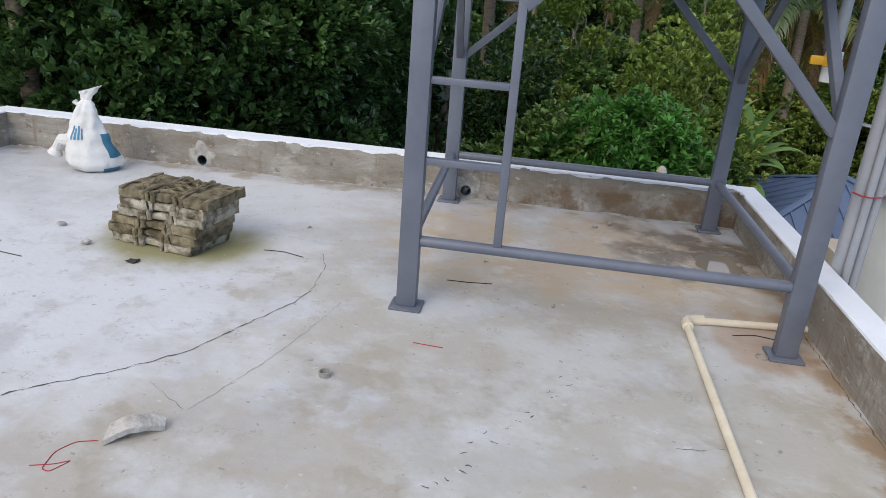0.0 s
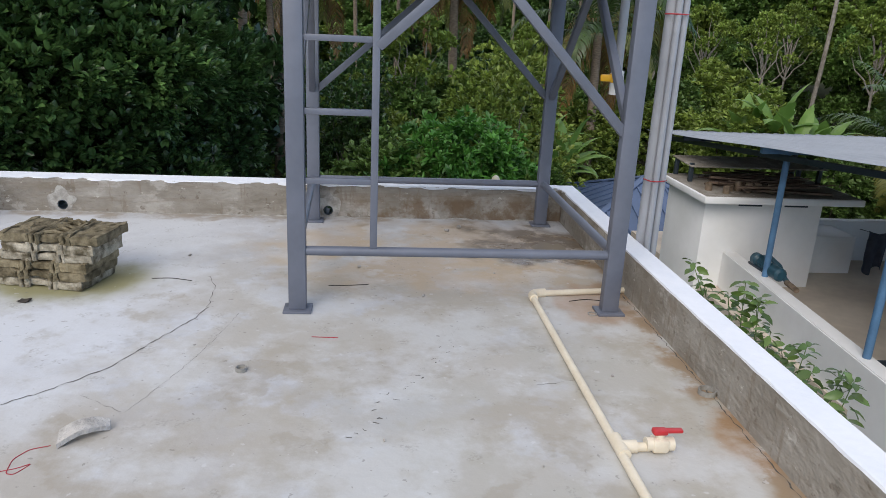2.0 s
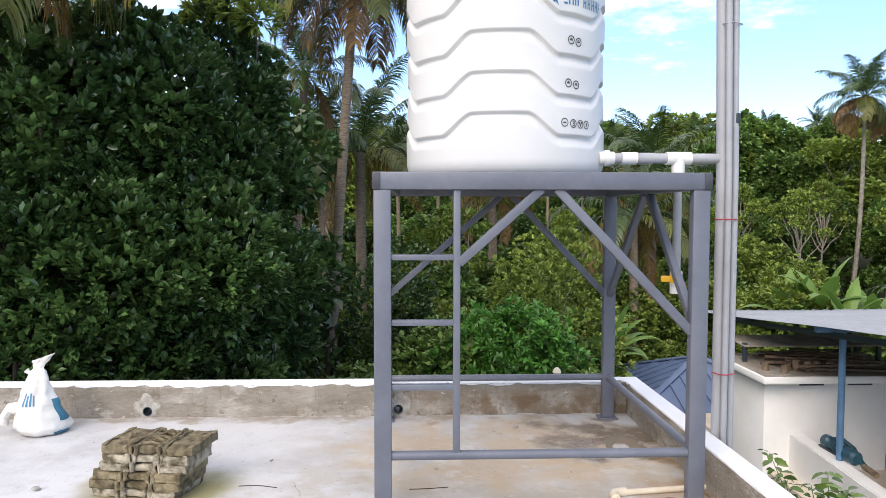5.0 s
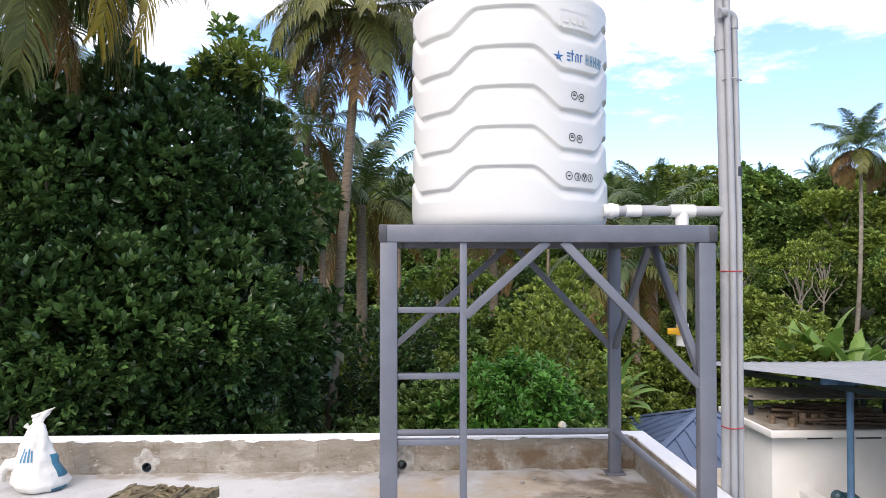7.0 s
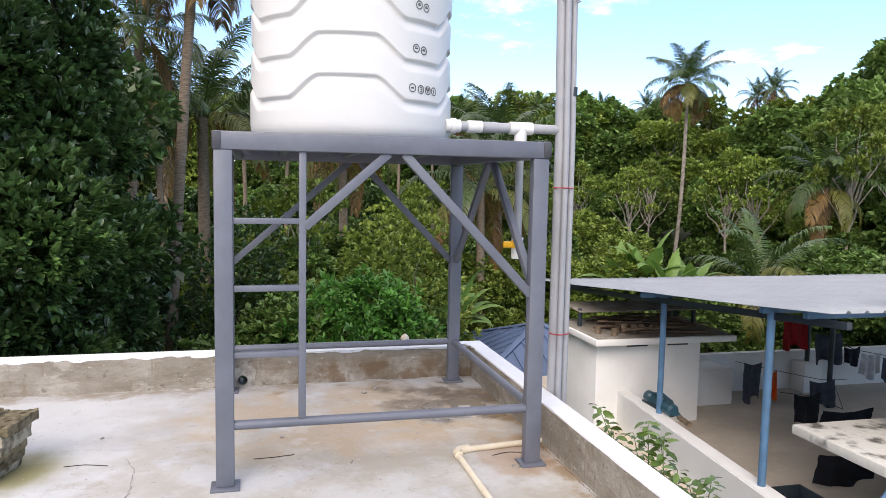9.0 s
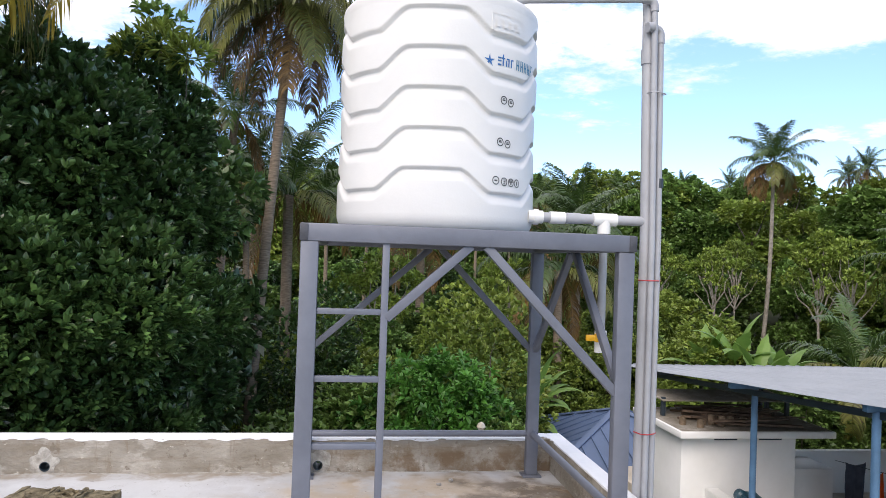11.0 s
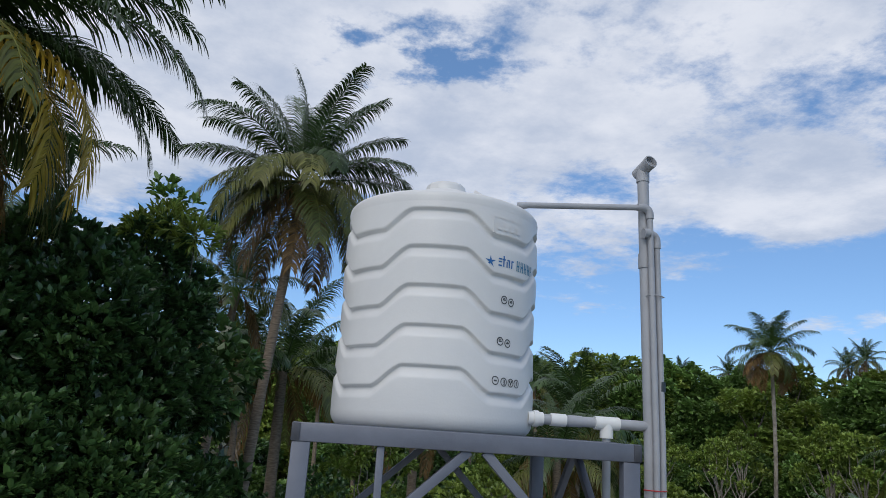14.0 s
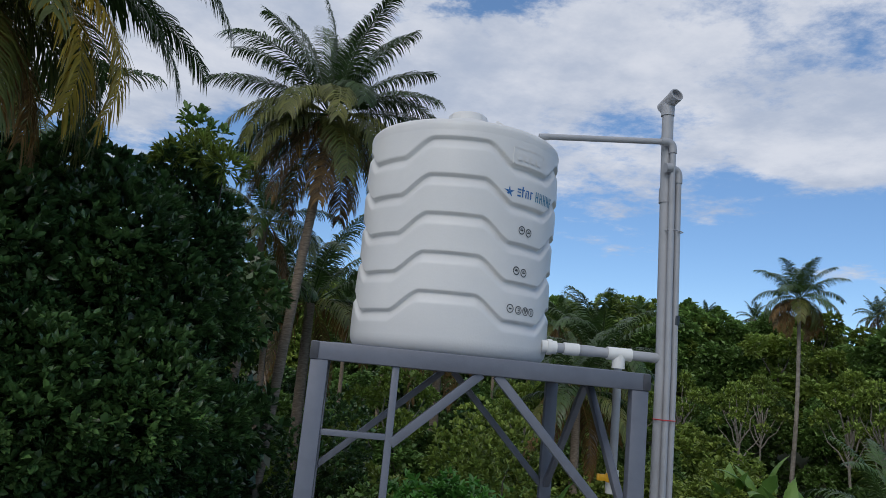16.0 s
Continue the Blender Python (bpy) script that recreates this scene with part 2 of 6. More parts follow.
def tube(points, radius, sides=12, bm=None, caps=True, taper=None):
    """A round bar along points; taper: a radius for each point."""
    tmp = bmesh.new()
    pts = [Vector(p) for p in points]
    rings = []
    side = None
    for i, p in enumerate(pts):
        d = (pts[min(i + 1, len(pts) - 1)] - pts[max(i - 1, 0)]).normalized()
        if side is None:
            side = d.cross(Vector((0.3, 0.9, 0.1)) if abs(d.y) < 0.9 else Vector((1, 0, 0))).normalized()
        side = (side - d * side.dot(d)).normalized()
        up = d.cross(side)
        r = taper[i] if taper else radius
        rings.append([tmp.verts.new(p + side * (r * math.cos(2 * math.pi * k / sides)) + up * (r * math.sin(2 * math.pi * k / sides))) for k in range(sides)])
    for a, b in zip(rings, rings[1:]):
        for k in range(sides):
            tmp.faces.new((a[k], a[(k + 1) % sides], b[(k + 1) % sides], b[k]))
    if caps:
        tmp.faces.new(rings[0][::-1]), tmp.faces.new(rings[-1])
    return joined(tmp, bm)


def beam(p, q, w, h, bevel=0.003, bm=None):
    """A square bar from p to q, w across and h deep (h in the vertical plane of the bar)."""
    p, q = Vector(p), Vector(q)
    d = q - p
    tmp = bmesh.new()
    bmesh.ops.create_cube(tmp, size=1)
    bmesh.ops.scale(tmp, verts=tmp.verts, vec=(w, h, d.length))
    if bevel:
        bmesh.ops.bevel(tmp, geom=tmp.edges[:], offset=bevel, segments=2, affect="EDGES", profile=0.5)
    z = d.normalized()
    x = Vector((0, 1, 0)) if abs(z.y) < 0.5 else Vector((1, 0, 0))
    x = (x - z * x.dot(z)).normalized()
    y = z.cross(x)
    m = Matrix((x, y, z)).transposed().to_4x4()
    bmesh.ops.transform(tmp, matrix=Matrix.Translation((p + q) / 2) @ m, verts=tmp.verts)
    return joined(tmp, bm)


def mesh_from(name, verts, faces_quads, mat, parent=None, label=""):
    """A mesh object from numpy arrays: verts (n, 3), quads or triangles (m, k)."""
    me = bpy.data.meshes.new(name)
    v = np.asarray(verts, dtype=np.float32)
    f = np.asarray(faces_quads, dtype=np.int32)
    if parent is not None:
        v = v - np.array(BASES[parent.name], dtype=np.float32)
    me.vertices.add(len(v))
    me.vertices.foreach_set("co", v.ravel())
    me.loops.add(f.size)
    me.loops.foreach_set("vertex_index", f.ravel())
    me.polygons.add(len(f))
    me.polygons.foreach_set("loop_start", np.arange(0, f.size, f.shape[1], dtype=np.int32))
    me.update(calc_edges=True)
    me.materials.append(mat)
    ob = new(name, me)
    if parent is not None:
        ob.parent = parent
        BASES[ob.name] = BASES[parent.name]
    if label:
        ob["label"] = label
    return ob


def unit(a):
    return a / np.maximum(np.linalg.norm(a, axis=1, keepdims=True), 1e-6)


def leaves(pos, way, length, width, rng, fold=0.12, droop=0.08, wide_at=0.68):
    """Leaf blades (two quads each, folded on the midrib): arrays of verts and quads."""
    n = len(pos)
    way = unit(way)
    side = unit(np.cross(way, rng.normal(size=(n, 3)) * 0.45 + np.array([0, 0, 1.0])))
    up = np.cross(side, way)
    L, W = length[:, None], width[:, None]
    tip = pos + way * L - up * L * droop
    mid = pos + way * L * wide_at + up * 0.02 * L
    low = pos + way * L * 0.30
    v = np.stack([pos, low + side * W * 0.45 + up * W * fold * 0.5, mid + side * W * 0.44 + up * W * fold, tip, mid - side * W * 0.44 + up * W * fold, low - side * W * 0.45 + up * W * fold * 0.5], 1)
    i = np.arange(n)[:, None] * 6
    q = np.concatenate([i + np.array([[0, 1, 2, 3]]), i + np.array([[0, 3, 4, 5]])], 0)
    return v.reshape(-1, 3), q


def kite_leaves(pos, way, length, width, rng, fold=0.25, droop=0.15):
    """Simple folded leaf blades of one quad each, for trees far off."""
    n = len(pos)
    way = unit(way)
    side = unit(np.cross(way, rng.normal(size=(n, 3)) * 0.5 + np.array([0, 0, 1.0])))
    up = np.cross(side, way)
    L, W = length[:, None], width[:, None]
    mid = pos + way * L * 0.5 + up * W * fold
    v = np.stack([pos, mid + side * W * 0.5, pos + way * L - up * L * droop, mid - side * W * 0.5], 1)
    return v.reshape(-1, 3), np.arange(n * 4).reshape(-1, 4)


def full_leaves(pos, way, length, width, rng, fold=0.2, droop=0.2):
    """Rounded leaf blades of four quads each, for plants close by."""
    n = len(pos)
    way = unit(way)
    side = unit(np.cross(way, rng.normal(size=(n, 3)) * 0.45 + np.array([0, 0, 1.0])))
    up = np.cross(side, way)
    L, W = length[:, None], width[:, None]

    def at(t, s, sag):
        return pos + way * L * t + side * W * s + up * (abs(s) * W * fold - L * sag)

    v = np.stack([pos, at(0.2, 0.34, 0), at(0.5, 0.5, 0.02), at(0.8, 0.33, droop * 0.5), at(1, 0, droop), at(0.8, -0.33, droop * 0.5), at(0.5, -0.5, 0.02), at(0.2, -0.34, 0), at(0.5, 0, 0.02)], 1)
    i = np.arange(n)[:, None] * 9
    q = np.concatenate([i + np.array([k]) for k in ((0, 1, 2, 8), (8, 2, 3, 4), (0, 8, 6, 7), (8, 4, 5, 6))], 0)
    return v.reshape(-1, 3), q


# ---- the roof terrace ----
FX0, FY0, FX1, FY1 = -2.96, -5.2, 1.645, 1.65
PAR = 0.218


def floor_material():
    m = material("stained_cement_floor", (0.53, 0.53, 0.535), 0.62, 0, 0.07, 2.0, 0.2, 35)
    n, l = m.node_tree.nodes, m.node_tree.links
    b = n["Principled BSDF"]
    tc = n.new("ShaderNodeTexCoord")

    def noise_at(scale, detail, lo, hi, off=(0, 0, 0), rough=0.55):
        mp = n.new("ShaderNodeMapping")
        mp.inputs["Location"].default_value = off
        l.new(tc.outputs["Object"], mp.inputs["Vector"])
        t = n.new("ShaderNodeTexNoise")
        t.inputs["Scale"].default_value, t.inputs["Detail"].default_value, t.inputs["Roughness"].default_value = scale, detail, rough
        l.new(mp.outputs["Vector"], t.inputs["Vector"])
        r = n.new("ShaderNodeMapRange")
        r.interpolation_type = "SMOOTHSTEP"
        r.inputs["From Min"].default_value, r.inputs["From Max"].default_value = lo, hi
        l.new(t.outputs["Fac"], r.inputs["Value"])
        return r.outputs["Result"]

    def spot(centre, radius, squash=(1, 1, 1), wobble=0.25):
        """A soft stain round a place, with an uneven rim."""
        mp = n.new("ShaderNodeMapping")
        mp.vector_type = "TEXTURE"
        mp.inputs["Location"].default_value, mp.inputs["Scale"].default_value = centre, squash
        l.new(tc.outputs["Object"], mp.inputs["Vector"])
        ln = n.new("ShaderNodeVectorMath")
        ln.operation = "LENGTH"
        l.new(mp.outputs["Vector"], ln.inputs[0])
        t = n.new("ShaderNodeTexNoise")
        t.inputs["Scale"].default_value, t.inputs["Detail"].default_value = 4.5, 6
        l.new(tc.outputs["Object"], t.inputs["Vector"])
        add = n.new("ShaderNodeMath")
        add.operation = "MULTIPLY_ADD"
        l.new(t.outputs["Fac"], add.inputs[0])
        add.inputs[1].default_value = wobble * 4
        l.new(ln.outputs["Value"], add.inputs[2])
        r = n.new("ShaderNodeMapRange")
        r.interpolation_type = "SMOOTHSTEP"
        r.inputs["From Min"].default_value, r.inputs["From Max"].default_value = radius * 0.55 + wobble * 2, radius * 1.25 + wobble * 2
        r.inputs["To Min"].default_value, r.inputs["To Max"].default_value = 1, 0
        l.new(add.outputs["Value"], r.inputs["Value"])
        return r.outputs["Result"]

    def layer(base, color, mask, amount):
        mx = n.new("ShaderNodeMix")
        mx.data_type = "RGBA"
        mul = n.new("ShaderNodeMath")
        mul.operation = "MULTIPLY"
        l.new(mask, mul.inputs[0])
        mul.inputs[1].default_value = amount
        l.new(mul.outputs["Value"], mx.inputs["Factor"])
        l.new(base, mx.inputs["A"])
        mx.inputs["B"].default_value = (*color, 1)
        return mx.outputs["Result"]

    def times(a, b2):
        mul = n.new("ShaderNodeMath")
        mul.operation = "MULTIPLY"
        l.new(a, mul.inputs[0]), l.new(b2, mul.inputs[1])
        return mul.outputs["Value"]

    base = b.inputs["Base Color"].links[0].from_socket
    tan_area = spot((0.75, -0.5, 0), 1.75, (1, 1.1, 1), 0.3)
    base = layer(base, (0.44, 0.405, 0.345), times(noise_at(1.9, 11, 0.445, 0.50, (0, 0, 0), 0.62), tan_area), 0.85)
    base = layer(base, (0.40, 0.36, 0.305), times(noise_at(2.2, 11, 0.42, 0.48, (9, 3, 0), 0.62), spot((-0.75, -1.15, 0), 0.75, (1.3, 0.55, 1), 0.2)), 0.75)
    base = layer(base, (0.42, 0.405, 0.355), times(noise_at(1.3, 10, 0.36, 0.50, (5, 3, 0), 0.6), spot((1.1, -1.1, 0), 1.2, (0.8, 1.1, 1), 0.25)), 0.6)
    base = layer(base, (0.44, 0.415, 0.37), times(noise_at(6.5, 9, 0.45, 0.56, (2, 9, 0), 0.68), tan_area), 0.55)
    base = layer(base, (0.36, 0.315, 0.245), times(noise_at(1.15, 9, 0.50, 0.56, (4.3, 8.1, 0), 0.6), tan_area), 0.5)
    base = layer(base, (0.33, 0.285, 0.22), times(noise_at(2.7, 8, 0.57, 0.61, (7.7, 0.4, 0), 0.55), spot((0.2, -1.2, 0), 1.6, (1.4, 0.7, 1), 0.3)), 0.5)
    base = layer(base, (0.605, 0.615, 0.615), noise_at(1.5, 8, 0.48, 0.60, (3.1, 1.7, 0), 0.62), 0.5)
    base = layer(base, (0.64, 0.655, 0.67), noise_at(4.4, 9, 0.52, 0.66, (1.1, 6.7, 0), 0.66), 0.30)
    base = layer(base, (0.63, 0.645, 0.67), times(spot((-1.4, -0.1, 0), 1.0, (1.1, 1, 1), 0.3), noise_at(4.5, 10, 0.36, 0.52, (6, 1, 0), 0.7)), 0.75)
    base = layer(base, (0.50, 0.355, 0.20), times(noise_at(2.3, 9, 0.34, 0.50, (1, 5, 0), 0.6), spot((0.80, 0.95, 0), 0.85, (1.25, 0.8, 1), 0.25)), 0.62)
    base = layer(base, (0.60, 0.59, 0.57), times(noise_at(3.3, 9, 0.55, 0.63, (4, 5, 0), 0.6), spot((0.75, 0.9, 0), 0.85, (1.25, 0.8, 1), 0.2)), 0.5)
    base = layer(base, (0.13, 0.10, 0.07), times(spot((1.38, 1.12, 0), 0.43, (1.1, 1.0, 1), 0.26), noise_at(4, 8, 0.36, 0.52, (5, 5, 0), 0.65)), 0.85)
    base = layer(base, (0.36, 0.19, 0.08), spot((1.45, 0.10, 0), 0.26, (0.9, 1.1, 1), 0.2), 0.5)
    base = layer(base, (0.30, 0.20, 0.11), times(noise_at(5, 8, 0.40, 0.56, (8, 2, 0), 0.65), spot((1.65, -0.6, 0), 0.20, (0.6, 9.0, 1), 0.10)), 0.85)
    base = layer(base, (0.36, 0.17, 0.05), spot((1.6, -1.05, 0), 0.12, (0.8, 1.4, 1), 0.1), 0.4)
    base = layer(base, (0.235, 0.21, 0.055), spot((-1.1, 0.38, 0), 0.44, (0.95, 0.72, 1), 0.10), 0.85)
    base = layer(base, (0.27, 0.215, 0.15), times(noise_at(4, 8, 0.36, 0.56, (2, 2, 0), 0.65), spot((-1.2, 1.66, 0), 0.16, (14, 1.0, 1), 0.14)), 0.75)
    base = layer(base, (0.20, 0.185, 0.165), noise_at(30, 4, 0.665, 0.70), 0.55)
    base = layer(base, (0.64, 0.64, 0.64), noise_at(22, 4, 0.67, 0.71, (7, 7, 0)), 0.4)
    base = layer(base, (0.27, 0.25, 0.22), times(noise_at(9, 5, 0.60, 0.66, (3, 8, 0)), noise_at(90, 3, 0.45, 0.6)), 0.45)
    l.new(base, b.inputs["Base Color"])
    wet = spot((1.40, 1.05, 0), 0.30, (1, 1.1, 1), 0.2)
    r = n.new("ShaderNodeMapRange")
    l.new(wet, r.inputs["Value"])
    r.inputs["To Min"].default_value, r.inputs["To Max"].default_value = 0.62, 0.2
    l.new(r.outputs["Result"], b.inputs["Roughness"])
    return m


M_FLOOR = floor_material()
def plaster_material():
    m = material("weathered_cement_plaster", (0.335, 0.308, 0.265), 0.88, 0, 0.14, 3.2, 0.9, 30, color2=(0.215, 0.188, 0.15), stretch=(1, 1, 1.7))
    n, l = m.node_tree.nodes, m.node_tree.links
    b = n["Principled BSDF"]
    tc = n.new("ShaderNodeTexCoord")
    base = b.inputs["Base Color"].links[0].from_socket
    for scale, squash, lo, hi, color, amount, off in ((3.5, (1, 1, 1.5), 0.54, 0.62, (0.42, 0.39, 0.345), 0.7, 2), (2.4, (0.6, 0.6, 6.5), 0.52, 0.62, (0.19, 0.145, 0.10), 0.34, 7), (3.1, (0.7, 0.7, 7.0), 0.56, 0.64, (0.46, 0.44, 0.40), 0.22, 11), (7, (3, 3, 0.5), 0.56, 0.64, (0.21, 0.17, 0.125), 0.6, 3), (16, (1, 1, 1), 0.60, 0.66, (0.15, 0.12, 0.09), 0.7, 4), (11, (1, 1, 2), 0.64, 0.68, (0.55, 0.52, 0.46), 0.7, 9)):
        mp = n.new("ShaderNodeMapping")
        mp.inputs["Scale"].default_value, mp.inputs["Location"].default_value = squash, (off, off, 0)
        l.new(tc.outputs["Object"], mp.inputs["Vector"])
        t = n.new("ShaderNodeTexNoise")
        t.inputs["Scale"].default_value, t.inputs["Detail"].default_value, t.inputs["Roughness"].default_value = scale, 8, 0.65
        l.new(mp.outputs["Vector"], t.inputs["Vector"])
        r = n.new("ShaderNodeMapRange")
        r.interpolation_type = "SMOOTHSTEP"
        r.inputs["From Min"].default_value, r.inputs["From Max"].default_value, r.inputs["To Max"].default_value = lo, hi, amount
        l.new(t.outputs["Fac"], r.inputs["Value"])
        mx = n.new("ShaderNodeMix")
        mx.data_type = "RGBA"
        l.new(r.outputs["Result"], mx.inputs["Factor"])
        l.new(base, mx.inputs["A"])
        mx.inputs["B"].default_value = (*color, 1)
        base = mx.outputs["Result"]
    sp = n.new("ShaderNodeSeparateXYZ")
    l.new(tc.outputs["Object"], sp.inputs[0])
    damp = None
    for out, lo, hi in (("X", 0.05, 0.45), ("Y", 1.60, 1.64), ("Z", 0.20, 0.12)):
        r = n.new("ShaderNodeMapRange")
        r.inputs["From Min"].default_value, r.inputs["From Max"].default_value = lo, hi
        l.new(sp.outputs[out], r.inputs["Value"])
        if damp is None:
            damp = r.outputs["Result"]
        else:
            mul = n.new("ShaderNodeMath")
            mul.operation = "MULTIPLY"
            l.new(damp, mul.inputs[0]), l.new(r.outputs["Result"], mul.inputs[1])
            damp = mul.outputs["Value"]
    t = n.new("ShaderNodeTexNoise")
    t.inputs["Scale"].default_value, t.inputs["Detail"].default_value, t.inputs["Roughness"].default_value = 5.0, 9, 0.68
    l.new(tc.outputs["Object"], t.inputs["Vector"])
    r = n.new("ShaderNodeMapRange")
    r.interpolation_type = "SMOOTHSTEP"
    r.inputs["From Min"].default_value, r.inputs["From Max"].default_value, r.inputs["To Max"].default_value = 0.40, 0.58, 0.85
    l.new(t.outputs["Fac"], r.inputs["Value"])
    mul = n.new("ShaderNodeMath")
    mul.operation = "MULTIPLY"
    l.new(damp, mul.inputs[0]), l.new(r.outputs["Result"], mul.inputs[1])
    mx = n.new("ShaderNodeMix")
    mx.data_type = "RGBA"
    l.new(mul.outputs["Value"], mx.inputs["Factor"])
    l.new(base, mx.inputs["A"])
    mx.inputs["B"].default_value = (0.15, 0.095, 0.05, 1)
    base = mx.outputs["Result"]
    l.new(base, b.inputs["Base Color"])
    return m


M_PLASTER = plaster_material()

bm = box((FX0, FY0, -0.15), (FX1, FY1, 0))
floor = setting("floor", bm, M_FLOOR, "stained grey cement roof terrace floor with damp patches", "floor", False)


def drilled(ob, cutters):
    """Cut round holes through a wall; each cutter is a bmesh."""
    for c in cutters:
        me = bpy.data.meshes.new("cut")
        c.to_mesh(me)
        c.free()
        co = new("cut", me)
        mod = ob.modifiers.new("cut", "BOOLEAN")
        mod.operation, mod.object, mod.solver = "DIFFERENCE", co, "EXACT"
        bpy.context.view_layer.update()
        made = bpy.data.meshes.new_from_object(ob.evaluated_get(bpy.context.evaluated_depsgraph_get()))
        ob.modifiers.clear()
        ob.data = made
        bpy.data.objects.remove(co)


M_MORTAR = material("pale_rough_mortar", (0.43, 0.41, 0.37), 0.95, 0, 0.25, 22, 0.9, 60, color2=(0.26, 0.24, 0.21))


def hollow_pipe(p, q, r_out, r_in, sides=24):
    """An open pipe: a tube with a wall."""
    bm = bmesh.new()
    p, q = Vector(p), Vector(q)
    d = (q - p).normalized()
    s = d.cross(Vector((0.2, 0.1, 1))).normalized()
    u = d.cross(s)
    rows = []
    for c, r in ((p, r_out), (q, r_out), (q, r_in), (p, r_in)):
        rows.append([bm.verts.new(c + s * (r * math.cos(2 * math.pi * k / sides)) + u * (r * math.sin(2 * math.pi * k / sides))) for k in range(sides)])
    for i in range(4):
        a, b = rows[i], rows[(i + 1) % 4]
        for k in range(sides):
            bm.faces.new((a[k], a[(k + 1) % sides], b[(k + 1) % sides], b[k]))
    return bm


DRAINS = ((-1.62, 0.046), (0.07, 0.046))
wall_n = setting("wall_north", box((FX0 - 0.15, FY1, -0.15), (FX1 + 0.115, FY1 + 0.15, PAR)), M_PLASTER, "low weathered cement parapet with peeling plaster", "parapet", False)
drilled(wall_n, [tube([(x, FY1 - 0.1, z), (x, FY1 + 0.3, z)], 0.031, 20) for x, z in DRAINS])
for x, z in DRAINS:
    part("drain_sleeve", hollow_pipe((x, FY1 - 0.004, z), (x, FY1 + 0.15, z), 0.0305, 0.027), M_DARKSTEEL, wall_n, "dark plastic drain sleeve")
    bm = bmesh.new()
    rim, out = [], []
    for k in range(28):
        a = 2 * math.pi * k / 28
        rr = 0.078 * (1 + 0.5 * noise.noise((math.cos(a) * 1.5 + x, math.sin(a) * 1.5, 3)))
        rim.append(bm.verts.new((x + 0.032 * math.cos(a), FY1 - 0.006, max(0.002, z + 0.032 * math.sin(a)))))
        out.append(bm.verts.new((x + 1.1 * rr * math.cos(a), FY1 - 0.0015, min(PAR - 0.02, max(0.001, z + 0.02 + 1.2 * rr * math.sin(a))))))
    for k in range(28):
        bm.faces.new((rim[k], rim[(k + 1) % 28], out[(k + 1) % 28], out[k]))
    part("mortar_patch", bm, M_MORTAR, wall_n, "rough pale mortar round the drain hole")
def ridge(p, q, r, seed):
    """A lumpy fillet of mortar along the foot of a wall, with gaps."""
    p, q = Vector(p), Vector(q)
    n = int((q - p).length / 0.025)
    pts, rad = [], []
    for i in range(n + 1):
        c = p.lerp(q, i / n)
        k = noise.noise((i * 0.12, seed, 0)) + 0.6 * noise.noise((i * 0.7, seed, 4))
        pts.append(c + Vector((0, 0, -r * 0.3)))
        rad.append(r * max(0.25, 0.75 + 1.1 * k))
    return tube(pts, r, 7, None, True, rad)


part("mortar_ridge", ridge((FX0 + 0.05, FY1 - 0.002, 0), (FX1 - 0.05, FY1 - 0.002, 0), 0.011, 1), M_MORTAR, wall_n, "lumpy pale mortar along the wall foot")
wall_e = setting("wall_east", box((FX1, FY0, -0.15), (FX1 + 0.115, FY1 - 0.001, PAR - 0.002)), M_PLASTER, "low weathered cement parapet beside the pipes", "parapet", False)
wall_w = setting("wall_west", box((FX0 - 0.115, FY0, -0.15), (FX0, FY1 - 0.001, PAR - 0.002)), M_PLASTER, "low weathered cement parapet", "parapet", False)
wall_s = setting("wall_south", box((FX0 - 0.15, FY0 - 0.15, -0.15), (FX1 + 0.115, FY0 - 0.001, PAR - 0.002)), M_PLASTER, "low weathered cement parapet", "parapet", False)


def capping(a, b, along, rough=1.0):
    """Lime-washed top with a chipped, uneven inner edge, lapping a little down the face."""
    bm = bmesh.new()
    a, b = Vector(a), Vector(b)
    n = int((b - a).length / 0.03)
    d = (b - a).normalized()
    inner = Vector((d.y, -d.x, 0)) if along == "n" else Vector((-d.y, d.x, 0))
    w = 0.15 if along == "n" else 0.115
    rows = []
    for i in range(n + 1):
        p = a.lerp(b, i / n)
        s = p.x * 2.3 + p.y * 1.9
        rgh = rough * (2.4 if along == "n" and p.x > 0.15 else 1.0)
        chip = max(0.0, noise.noise((s * 5.5, 3.1, 0.0)) - 0.15) * 0.05 * rgh + abs(noise.noise((s * 9, 0.5, 0))) * 0.007
        lap = 0.004 + max(0.0, noise.noise((s * 4.4, 7.7, 0.0))) * 0.02 * rough if chip < 0.008 else 0.0
        rows.append([bm.verts.new(p + inner * 0.002 + Vector((0, 0, -lap))) if lap else bm.verts.new(p - inner * chip), bm.verts.new(p - inner * (chip - 0.002) + Vector((0, 0, 0.004))), bm.verts.new(p - inner * (w - 0.004) + Vector((0, 0, 0.005))), bm.verts.new(p - inner * w + Vector((0, 0, -0.02)))])
    for r, q in zip(rows, rows[1:]):
        for k in range(3):
            bm.faces.new((r[k], q[k], q[k + 1], r[k + 1]))
    return bm


